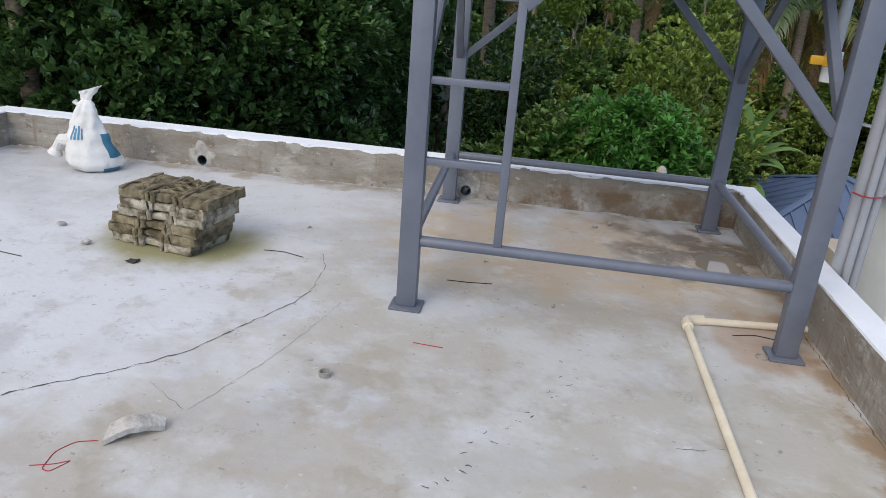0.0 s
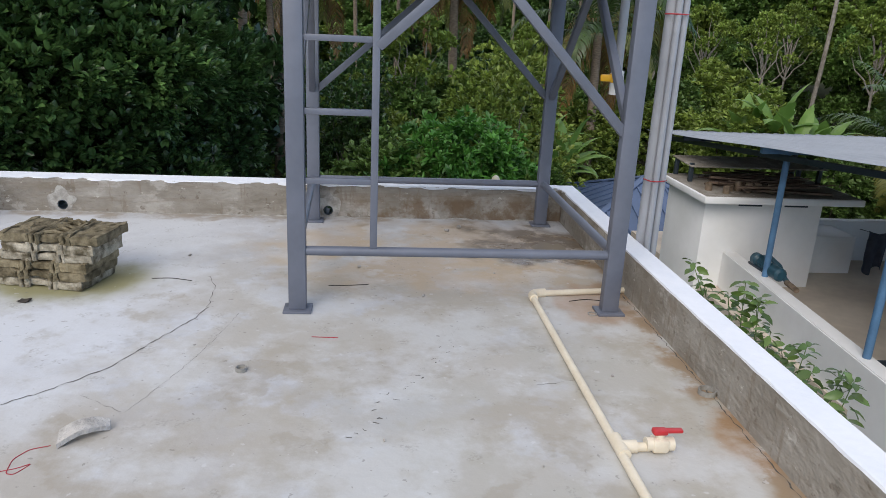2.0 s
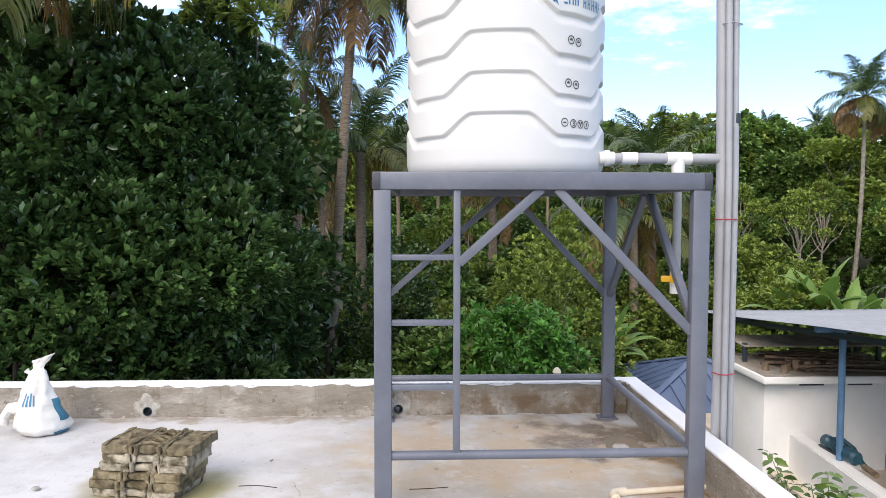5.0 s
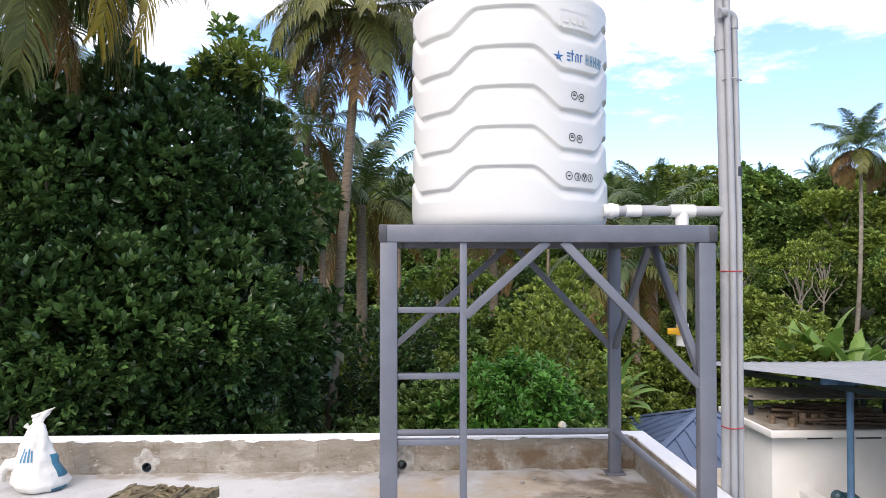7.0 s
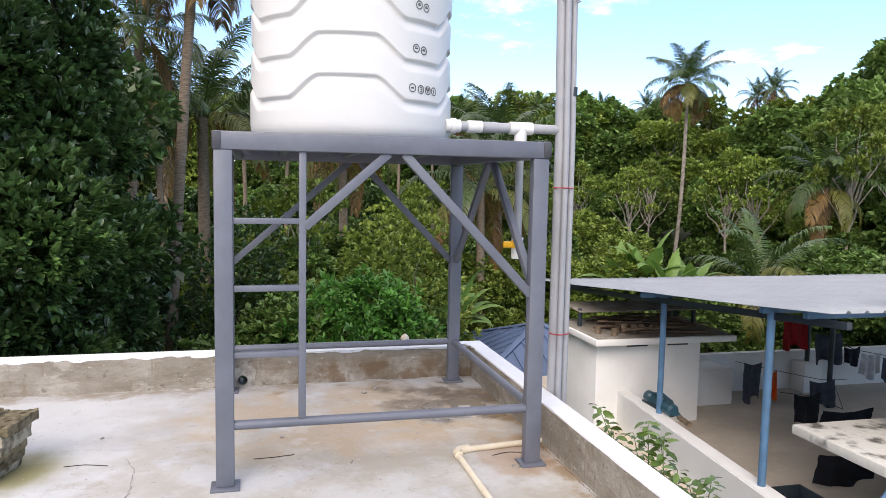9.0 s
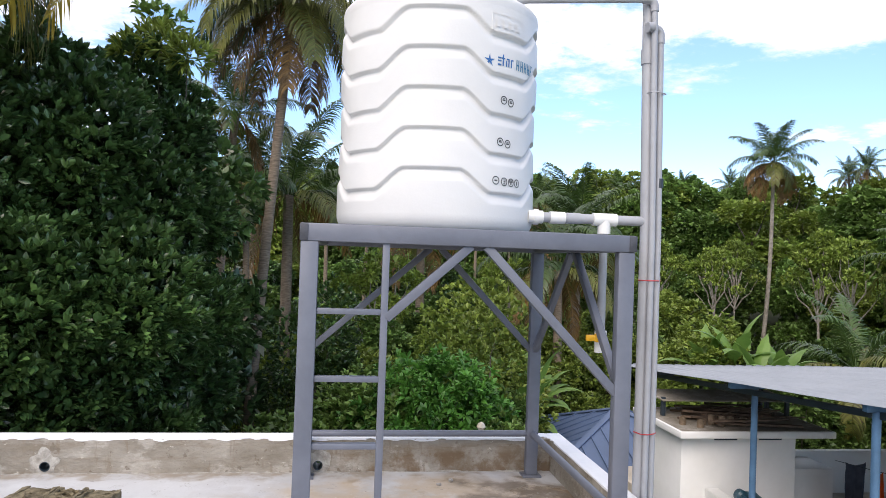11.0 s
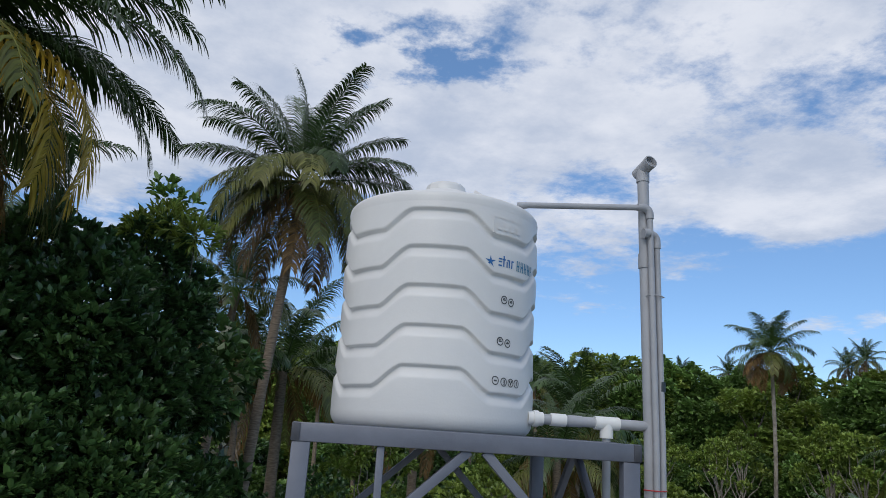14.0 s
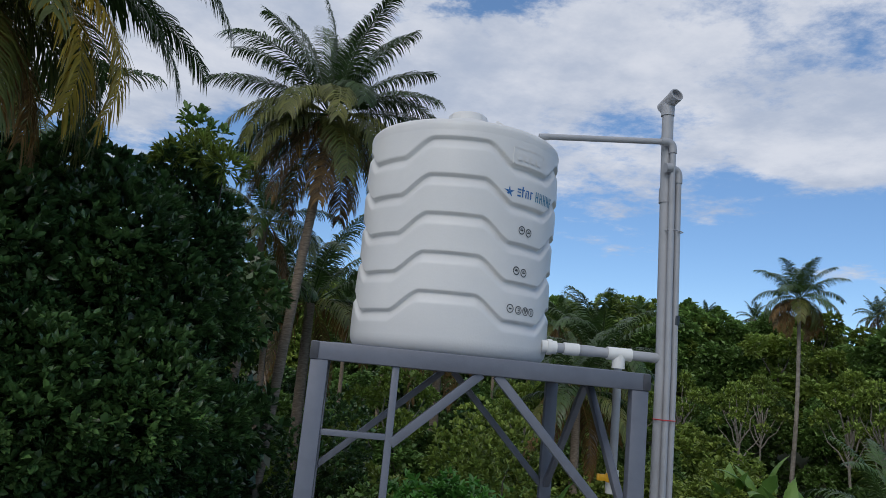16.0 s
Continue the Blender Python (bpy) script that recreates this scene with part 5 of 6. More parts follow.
def bar(s0, z0, s1, z1):
    n = max(1, int((s1 - s0) / 0.012))
    return [[(s0 + (s1 - s0) * k / n, z0), (s0 + (s1 - s0) * (k + 1) / n, z0), (s0 + (s1 - s0) * (k + 1) / n, z1), (s0 + (s1 - s0) * k / n, z1)] for k in range(n)]


for deg, z in ((30.3, 2.232), (35.6, 2.226), (28.8, 2.024), (34.2, 2.019)):
    decal("mark", ring_polys(0.0215, 0.005) + bar(-0.010, -0.003, 0.010, 0.003) + bar(-0.007, 0.005, 0.006, 0.009), deg, z, M_BLACK_INK, label="small round black pictogram")
for k, (deg, z) in enumerate(((26.1, 1.832), (31.9, 1.829), (37.2, 1.829), (42.2, 1.829))):
    inner = (bar(-0.009, -0.004, 0.009, 0.003), bar(-0.006, 0.008, 0.007, 0.011) + bar(0.004, -0.010, 0.008, 0.010) + bar(-0.004, -0.002, 0.006, 0.002) + bar(-0.006, -0.012, 0.007, -0.008), bar(-0.012, 0.0, -0.003, 0.012) + bar(0.003, 0.0, 0.012, 0.012) + bar(-0.004, -0.012, 0.004, 0.002), bar(-0.003, -0.010, 0.004, 0.010))[k]
    decal("mark", ring_polys(0.0215, 0.0045) + inner, deg, z, M_BLACK_INK, label="small round black pictogram")
star = []
for k in range(5):
    a = math.pi / 2 + k * 2 * math.pi / 5
    star.append([(0, 0), (0.010 * math.cos(a - 0.6), 0.010 * math.sin(a - 0.6)), (0.033 * math.cos(a), 0.033 * math.sin(a)), (0.010 * math.cos(a + 0.6), 0.010 * math.sin(a + 0.6))])
decal("emblem", star, 19.6, 2.413, M_BLUE_INK, label="blue five-pointed emblem")
W1 = bar(-0.052, -0.022, -0.030, -0.014) + bar(-0.052, -0.002, -0.030, 0.004) + bar(-0.052, 0.012, -0.030, 0.019) + bar(-0.022, -0.022, -0.014, 0.034) + bar(-0.028, 0.012, -0.006, 0.019) + bar(0.000, -0.022, 0.008, 0.008) + bar(0.016, -0.022, 0.024, 0.018) + bar(0.004, 0.012, 0.022, 0.019) + bar(0.034, -0.022, 0.042, 0.018) + bar(0.040, 0.012, 0.052, 0.019)
decal("print", W1, 30.3, 2.42, M_BLUE_INK, label="blue printed bars")
W2_ = sum((bar(-0.085 + 0.034 * k, -0.026, -0.078 + 0.034 * k, 0.028) + bar(-0.069 + 0.034 * k, -0.026, -0.062 + 0.034 * k, 0.028) + bar(-0.078 + 0.034 * k, -0.004, -0.069 + 0.034 * k, 0.004) for k in range(5)), [])
decal("print", W2_, 47.5, 2.421, M_BLUE_INK2, label="pale blue printed bars")
frame_ = bar(-0.112, 0.042, 0.112, 0.046) + bar(-0.112, -0.046, 0.112, -0.042) + bar(-0.112, -0.044, -0.108, 0.044) + bar(0.108, -0.044, 0.112, 0.044)
frame_ += sum((bar(-0.085 + 0.044 * k, -0.022, -0.058 + 0.044 * k, 0.018) for k in range(4)), [])
decal("moulded_plate", frame_, 32.3, 2.608, M_TANK, 0.006, "raised moulded maker's plate")

# ---- small things on the terrace ----
cp = thing("water_pipe", (1.155, -1.0, 0), "cream plastic water pipe lying on the cement floor", "pipe")
cr = 0.0150
part("pipe", tube(bend((1.644, 0.285, cr), (1.152, 0.222, cr), (1.165, -4.9, cr), 0.05), cr, 16), M_CPVC, cp)
part("elbow", tube(bend((1.225, 0.232, cr + 0.003), (1.152, 0.222, cr + 0.003), (1.153, 0.15, cr + 0.003), 0.045), 0.0215, 16), M_CPVC, cp)
part("tee", sleeve((1.162, -1.17, cr + 0.002), (1.162, -1.07, cr + 0.002), 0.0215, sleeve((1.162, -1.12, cr + 0.002), (1.215, -1.12, cr + 0.002), 0.0215)), M_CPVC, cp)
part("branch", tube([(1.2, -1.12, cr), (1.26, -1.12, cr)], cr, 14), M_CPVC, cp)
bv = part("ball_valve", sleeve((1.245, -1.12, 0.026), (1.335, -1.12, 0.026), 0.0225, box((1.262, -1.146, 0.002), (1.318, -1.094, 0.05), 0.012, sleeve((1.29, -1.12, 0.04), (1.29, -1.12, 0.066), 0.013))), M_CPVC, cp)
part("handle", box((1.262, -1.135, 0.062), (1.31, -1.105, 0.08), 0.006, box((1.30, -1.131, 0.068), (1.36, -1.109, 0.079), 0.004)), M_RED, bv, "red lever handle")


def pvc_ring(x, y, r, h, mat, label):
    ob = setting_free("pipe_ring", hollow_pipe((x, y, 0.0005), (x, y, h), r, r - 0.004), mat, label, "ring")
    return ob


def setting_free(name, bm, mat, label, category, group="", kind=""):
    ob = part(name, bm, mat)
    BASES[ob.name] = Vector((0, 0, 0))
    return tagged(ob, label, category, group, kind)


M_RING = material("dusty_grey_plastic", (0.33, 0.32, 0.29), 0.6, 0, 0.15, 30)
pvc_ring(-0.108, -0.57, 0.021, 0.016, M_RING, "small grey plastic pipe ring on cement floor")
pvc_ring(1.617, -0.755, 0.033, 0.02, M_RING, "grey plastic pipe offcut ring near the parapet")
pvc_ring(1.40, 0.0, 0.022, 0.006, M_RING, "thin flat plastic ring beside a stand leg")

M_STONE = material("weathered_cast_cement", (0.285, 0.235, 0.145), 0.95, 0, 0.3, 20, 1.0, 90, color2=(0.085, 0.066, 0.034), per_object=0.15)
M_STONE_PALE = material("pale_cast_cement", (0.47, 0.42, 0.325), 0.95, 0, 0.35, 22, 1.0, 90, color2=(0.10, 0.08, 0.045))


def roughen(bm, amount, scale, seed):
    for v_ in bm.verts:
        q = v_.co * scale + Vector((seed, 0, 0))
        v_.co += Vector((noise.noise(q), noise.noise(q + Vector((5, 0, 0))), noise.noise(q + Vector((0, 7, 0))))) * amount


def cast_panel(m, seed, mat):
    """A precast fence panel: plain ends, a lattice middle with two pairs of beads."""
    L, D, H = 0.455 + 0.012 * (seed % 4 - 1.5), 0.285, 0.042
    bm = bmesh.new()
    box((-L / 2, -D / 2, 0), (-L / 2 + 0.135, D / 2, H), 0.006, bm)
    box((L / 2 - 0.135, -D / 2, 0), (L / 2, D / 2, H), 0.006, bm)
    box((-L / 2 + 0.13, -D / 2 + 0.018, 0.004), (L / 2 - 0.13, D / 2 - 0.018, H - 0.008), 0.004, bm)
    r = random.Random(seed)
    for x in (-0.085, -0.057, 0.060, 0.088):
        for y in (-D / 2 + 0.006, D / 2 - 0.006):
            tube([(x, y, 0.0), (x, y, H * 0.5), (x, y, H + 0.002)], 0.012, 8, bm, True, [0.013, 0.010, 0.013])
        tube([(x, -D / 2 + 0.01, H - 0.003), (x + 0.01, 0, H + 0.001), (x, D / 2 - 0.01, H - 0.003)], 0.011, 8, bm)
    for k in range(5):
        y = -0.1 + 0.05 * k
        tube([(-0.05, y, H - 0.002), (0.0, y + 0.02, H + 0.002), (0.05, y, H - 0.002)], 0.010, 6, bm)
    for s in (-1, 1):
        for k in range(4):
            x = s * (0.12 + 0.012 * k)
            y = -0.09 + 0.055 * k
            tube([(x, y - 0.03, H - 0.002), (x + s * 0.05, y + 0.03, H - 0.001)], 0.007, 6, bm)
        box((s * (L / 2 - 0.012) - 0.011, -D / 2, H - 0.002), (s * (L / 2 - 0.012) + 0.011, D / 2, H + 0.006), 0.004, bm)
    bmesh.ops.subdivide_edges(bm, edges=[e for e in bm.edges if e.calc_length() > 0.06], cuts=3, use_grid_fill=True)
    bmesh.ops.subdivide_edges(bm, edges=[e for e in bm.edges if e.calc_length() > 0.032], cuts=1, use_grid_fill=True)
    roughen(bm, 0.008, 34, seed)
    roughen(bm, 0.004, 110, seed)
    bmesh.ops.transform(bm, matrix=m, verts=bm.verts)
    return setting_free("cast_cement_panel", bm, mat, "moss-stained ornamental cast cement panel in a stack", "cement panel", "stacked cement panels")


for k in range(6):
    r = random.Random(30 + k)
    cx = -1.155 + 0.012 * k
    cast_panel(Matrix.Translation((cx + r.uniform(-0.012, 0.012), 0.405 + r.uniform(-0.01, 0.01), 0.002 + 0.0425 * k)) @ Matrix.Rotation(radians(-10 + r.uniform(-2.5, 2.5)), 4, "Z"), k * 3, M_STONE_PALE if k in (0, 3, 4) else M_STONE)

# cement sack
M_SACK = material("woven_white_sack", (0.74, 0.73, 0.70), 0.6, 0, 0.08, 9, 0.5, 25, color2=(0.62, 0.60, 0.56))
M_SACK_BLUE = material("blue_sack_print", (0.03, 0.16, 0.25), 0.55, 0, 0.1, 12)
SB = Vector((-2.15, 1.345, 0))
SROT = radians(15)


def sack_point(u, t, off=0.0):
    """The sack's skin: u round it in degrees, t from floor to mouth."""
    keys = ((0, 0.10), (0.03, 0.142), (0.10, 0.160), (0.22, 0.150), (0.38, 0.118), (0.55, 0.086), (0.70, 0.064), (0.80, 0.048), (0.855, 0.028), (0.90, 0.034), (1.0, 0.062))
    for (a, ra), (b, rb) in zip(keys, keys[1:]):
        if t <= b:
            k = (t - a) / (b - a)
            k = k * k * (3 - 2 * k)
            r = ra + (rb - ra) * k
            break
    a = radians(u)
    fold = 1 + (0.10 * math.sin(3 * a + 5 * t) + 0.06 * math.sin(7 * a - 9 * t)) * min(1, 0.3 + t) + 0.10 * noise.noise((math.cos(a) * 2.2, math.sin(a) * 2.2, t * 5))
    squash = 0.78 if t < 0.85 else 0.35
    x, y = r * fold * math.cos(a), r * fold * math.sin(a) * squash
    lean = 0.035 * math.sin(t * 3.0)
    q = Vector((x - lean + (0.02 if t > 0.9 else 0) * (t - 0.9) * 10, y, 0.485 * t + (0.02 * math.cos(a) if t > 0.95 else 0)))
    if off:
        q += Vector((math.cos(a), math.sin(a), 0.15)) * off
    return Matrix.Rotation(SROT, 3, "Z") @ q + SB


def sack_patch(u0, u1, t0, t1, nu, nt, off=0.0, close=False):
    bm = bmesh.new()
    g_ = [[bm.verts.new(sack_point(u0 + (u1 - u0) * i / nu, t0 + (t1 - t0) * j / nt, off)) for i in range(nu + (0 if close else 1))] for j in range(nt + 1)]
    n = len(g_[0])
    for j in range(nt):
        for i in range(nu):
            bm.faces.new((g_[j][i], g_[j][(i + 1) % n], g_[j + 1][(i + 1) % n], g_[j + 1][i]))
    if close:
        bm.faces.new(g_[0][::-1])
    return bm


sack = thing("cement_sack", SB, "crumpled white woven sack tied at the neck, beside the parapet", "sack")
body = part("sack_body", sack_patch(0, 360, 0, 1, 64, 56, 0, True), M_SACK, sack, "", True, 60)
part("ear", tube([SB + Vector((-0.10, -0.04, 0.17)), SB + Vector((-0.19, -0.03, 0.165)), SB + Vector((-0.235, -0.02, 0.11)), SB + Vector((-0.25, -0.02, 0.075))], 0.02, 10, None, True, [0.05, 0.034, 0.026, 0.045]), M_SACK, sack, "loose gathered corner")
part("ear", tube([SB + Vector((-0.03, 0, 0.37)), SB + Vector((-0.085, 0.0, 0.385)), SB + Vector((-0.10, 0.0, 0.40))], 0.02, 8, None, True, [0.02, 0.012, 0.018]), M_SACK, sack, "loose gathered corner")
part("printed_panel", sack_patch(-34, 12, 0.18, 0.46, 16, 14, 0.003), M_SACK_BLUE, sack, "blue printed side panel")
part("printed_panel", sack_patch(-58, -4, 0.012, 0.055, 16, 4, 0.003), M_SACK_BLUE, sack, "blue printed side panel")
for k in range(4):
    part("print", sack_patch(-122 + 9 * k, -117 + 9 * k, 0.40, 0.56 - 0.03 * (k % 2), 3, 8, 0.003), M_BLUE_INK2, sack, "faded blue printed bars")

# broken piece of plaster, thread, stones
def flake(x, y, size, seed, mat, name, label, cat, turn=0.0, thick=0.35):
    bm = bmesh.new()
    r = random.Random(seed)
    bmesh.ops.create_icosphere(bm, subdivisions=2, radius=1)
    bmesh.ops.scale(bm, verts=bm.verts, vec=(size, size * 0.55, size * thick))
    roughen(bm, size * 0.5, 1.1 / size, seed)
    bmesh.ops.rotate(bm, verts=bm.verts, cent=(0, 0, 0), matrix=Matrix.Rotation(turn, 3, "Z"))
    lo = min(v_.co.z for v_ in bm.verts)
    bmesh.ops.translate(bm, verts=bm.verts, vec=(x, y, -lo - size * thick * 0.05))
    return part_free(name, bm, mat, label, cat)


def part_free(name, bm, mat, label, cat):
    ob = part(name, bm, mat, None, "", True, 25)
    return tagged(ob, label, cat)


M_PLASTER_BIT = material("broken_plaster", (0.50, 0.47, 0.43), 0.95, 0, 0.2, 20, 0.6, 90)
bm = bmesh.new()
nseg = 14
top_, bot_ = [], []
for i in range(nseg + 1):
    t = i / nseg
    rowt, rowb = [], []
    for j in range(5):
        w = (j / 4 - 0.5) * (0.062 - 0.04 * t ** 2) * (1 + 0.25 * noise.noise((t * 6, j, 2)))
        p = Vector((-0.505 + 0.125 * (t - 0.5) + w * -0.25, -1.005 + 0.085 * (t - 0.5) + w, 0.012 + 0.020 * math.sin(math.pi * t) + 0.012 * (j / 4)))
        rowt.append(bm.verts.new(p + Vector((0, 0, 0.010))))
        rowb.append(bm.verts.new(p - Vector((0, 0, 0.006))))
    top_.append(rowt), bot_.append(rowb)
for rows in (top_, bot_):
    for a, b in zip(rows, rows[1:]):
        for j in range(4):
            bm.faces.new((a[j], b[j], b[j + 1], a[j + 1]))
for i in range(nseg):
    for j in (0, 4):
        bm.faces.new((top_[i][j], top_[i + 1][j], bot_[i + 1][j], bot_[i][j]))
for i in (0, nseg):
    for j in range(4):
        bm.faces.new((top_[i][j], top_[i][j + 1], bot_[i][j + 1], bot_[i][j]))
lo = min(v_.co.z for v_ in bm.verts)
bmesh.ops.translate(bm, verts=bm.verts, vec=(0, 0, -lo + 0.0005))
part_free("plaster_fragment", bm, M_PLASTER_BIT, "curved pale grey broken plaster fragment on the floor", "fragment")
for k, (x, y, s, tn) in enumerate(((-1.714, 0.395, 0.022, 0.3), (-1.464, 0.213, 0.024, 1.0), (0.838, 1.349, 0.018, 0.2), (0.921, 1.422, 0.02, 2.0), (-1.82, 0.12, 0.012, 0.4), (-0.62, 0.78, 0.012, 1.1), (0.30, 0.62, 0.011, 2.4), (0.62, 0.20, 0.010, 0.7), (-1.95, -0.1, 0.012, 0.2), (1.30, -0.62, 0.007, 0.2), (0.9, -1.2, 0.006, 1.2), (0.42, -1.05, 0.008, 1.6), (-0.33, -0.35, 0.006, 0.4), (1.02, 0.55, 0.008, 0.9))):
    flake(x, y, s, 50 + k, M_PLASTER_BIT, "stone_chip", "small grey cement chip lying on the floor", "stone", tn, 0.55)
M_TWIG = material("dry_dark_leaf", (0.05, 0.04, 0.03), 0.8, 0, 0.2, 40)
flake(-1.173, 0.094, 0.030, 71, M_TWIG, "dry_leaf", "dark dry curled leaf on the cement floor", "leaf", 0.3, 0.2)
M_THREAD = material("red_thread", (0.42, 0.03, 0.05), 0.7, 0, 0.1, 40)


def thread(points, r, mat, name, label):
    out = []
    for a, b in zip(points, points[1:]):
        for k in range(6):
            out.append(Vector(a).lerp(Vector(b), k / 6))
    out.append(Vector(points[-1]))
    for i in range(2):
        out = [out[0]] + [(a + b * 2 + c) / 4 for a, b, c in zip(out, out[1:], out[2:])] + [out[-1]]
    return part_free(name, tube([(p.x, p.y, r * 0.9) for p in out], r, 6), mat, label, "thread")


thread([(-0.585, -1.06, 0), (-0.637, -1.08, 0), (-0.662, -1.13, 0), (-0.65, -1.20, 0), (-0.625, -1.205, 0), (-0.598, -1.15, 0), (-0.63, -1.175, 0), (-0.685, -1.195, 0)], 0.0013, M_THREAD, "red_thread", "loop of red thread on the cement floor")
thread([(0.125, -0.268, 0), (0.18, -0.272, 0), (0.235, -0.276, 0)], 0.0019, M_THREAD, "red_thread", "short piece of red thread on the floor")
for k, pts in enumerate((((-0.713, 0.412), (-0.621, 0.422), (-0.514, 0.385)), ((0.156, 0.341), (0.25, 0.345), (0.353, 0.362)), ((1.33, 0.16), (1.42, 0.19), (1.50, 0.17)), ((-1.9, 0.1), (-1.75, 0.02), (-1.62, 0.0)))):
    thread([(x, y, 0) for x, y in pts], 0.0022, M_TWIG, "twig", "thin dark dry twig on the floor")

# cracks in the screed
M_CRACK = material("crack_shadow", (0.13, 0.12, 0.105), 0.95, 0, 0.2, 60)


def crack(points, w, seed):
    bm = bmesh.new()
    r = random.Random(seed)
    pts = [Vector((*p, 0.0012)) for p in points]
    fine = []
    for a, b in zip(pts, pts[1:]):
        n = max(2, int((b - a).length / 0.02))
        fine += [a.lerp(b, k / n) for k in range(n)]
    fine.append(pts[-1])
    rows = []
    for i, p in enumerate(fine):
        d = (fine[min(i + 1, len(fine) - 1)] - fine[max(0, i - 1)]).normalized()
        s = Vector((-d.y, d.x, 0))
        o = s * r.uniform(-0.005, 0.005)
        ww = w * max(0.04, 0.55 + 1.5 * noise.noise((i * 0.55, seed, 0)))
        rows.append((bm.verts.new(p + o + s * ww), bm.verts.new(p + o - s * ww)))
    for a, b in zip(rows, rows[1:]):
        bm.faces.new((a[0], b[0], b[1], a[1]))
    return part("crack", bm, M_CRACK, floor)


crack(((-0.973, -0.936), (-0.914, -0.871), (-0.736, -0.718), (-0.595, -0.551), (-0.507, -0.343), (-0.389, -0.079), (-0.365, 0.047)), 0.0036, 1)
crack(((-0.365, 0.047), (-0.388, 0.322), (-0.441, 0.449)), 0.0018, 2)
crack(((-0.612, -0.753), (-0.431, -0.872), (-0.379, -0.721), (-0.296, -0.454), (-0.211, -0.022)), 0.0009, 3)
crack(((1.63, -2.6), (1.625, -1.2), (1.632, -0.3), (1.628, 0.3)), 0.003, 4)

r_ = random.Random(17)
for k in range(22):
    t = k / 21
    x, y = 0.294 + 0.42 * t + r_.uniform(-0.03, 0.03), -1.042 + 0.73 * t + r_.uniform(-0.02, 0.02)
    crack(((x, y), (x + r_.uniform(0.008, 0.022), y + r_.uniform(-0.012, 0.016))), r_.uniform(0.0012, 0.0034), 20 + k)
crack(((0.99, -0.68), (1.06, -0.672), (1.135, -0.645)), 0.0014, 50)

# puddle
M_WATER = material("rain_water", (0.25, 0.21, 0.16), 0.04, 0, 0.02, 3)
bm = bmesh.new()
vs = [bm.verts.new((1.43 + (0.11 + 0.05 * noise.noise((k * 0.5, 1, 1))) * math.cos(k * math.pi / 16), 0.97 + (0.17 + 0.08 * noise.noise((k * 0.4, 4, 1))) * math.sin(k * math.pi / 16), 0.0022)) for k in range(32)]
bm.faces.new(vs)
part_free("puddle", bm, M_WATER, "shallow rain puddle on stained cement floor", "puddle")

# vent cowl outside the parapet
cowl = thing("vent_pipe", (1.33, 2.5, -6.2), "white vent pipe with a domed cowl behind the parapet", "vent")
part("pipe", tube([(1.33, 2.5, -6.2), (1.33, 2.5, 0.085)], 0.02, 12), M_PVC_WHITE, cowl)
part("cowl", tube([(1.33, 2.5, 0.08), (1.33, 2.5, 0.10), (1.33, 2.5, 0.125), (1.33, 2.5, 0.14)], 0.04, 16, None, True, [0.024, 0.036, 0.027, 0.006]), M_CPVC, cowl)

# ---- shrub between the houses ----
def shrub(tips, foot, seed):
    rng = np.random.default_rng(seed)
    sh = thing("garden_shrub", foot, "leafy green garden shrub growing between two houses", "shrub")
    P, D = [], []
    for tx, ty, tz in tips:
        b0 = Vector((foot[0] + rng.normal() * 0.15, foot[1] + (ty - foot[1]) * 0.6, -1.4))
        tip = Vector((tx, ty, tz))
        part("stem", tube([Vector(foot), Vector(foot).lerp(b0, 0.6) + Vector((rng.normal() * 0.1, 0, 0)), b0, tip], 0.01, 6, None, True, [0.016, 0.011, 0.007, 0.002]), M_LEAF_SHRUB, sh)
        for k in range(50):
            t = 1 - (k / 50) ** 1.3 * 0.55
            p = b0.lerp(tip, t)
            a = k * 2.4 + tx * 9
            out = 0.012 + 0.2 * (1 - t) * rng.random()
            P.append(tuple(p + Vector((math.cos(a), math.sin(a), 0.25)) * out))
            D.append((math.cos(a), math.sin(a), 0.5 - 0.9 * rng.random()))
    P, D = np.array(P), np.array(D)
    L = 0.078 * (0.5 + 0.7 * rng.random(len(P)))
    v, q = full_leaves(P, D, L, L * 0.5, rng, 0.2, 0.25)
    mesh_from("foliage", v, q, M_LEAF_SHRUB, sh)
    return sh


M_LEAF_SHRUB = material("shrub_leaf", (0.135, 0.215, 0.045), 0.34, 0, 0.15, 4, color2=(0.075, 0.135, 0.03), per_island=0.35, leaf=0.22)
rs = random.Random(9)
tips = [(2.42 + rs.uniform(-0.16, 0.2), -0.30 + 0.082 * k + rs.uniform(-0.05, 0.05), (-0.07 if k > 11 else -0.15) + rs.uniform(-0.18, 0.05) - (0.14 if 6 < k < 10 else 0)) for k in range(18)]
shrub(tips, (2.75, 1.0, -6.2), 5)

# ---- things on the neighbouring terrace ----
M_CLOTH = {}
for nm, c in (("red", (0.45, 0.025, 0.03)), ("orange", (0.80, 0.15, 0.02)), ("navy", (0.03, 0.035, 0.05)), ("white", (0.65, 0.66, 0.68)), ("grey", (0.17, 0.18, 0.21)), ("slate", (0.10, 0.115, 0.15))):
    M_CLOTH[nm] = material(nm + "_cloth", c, 0.9, 0, 0.12, 10, 0.2, 200)


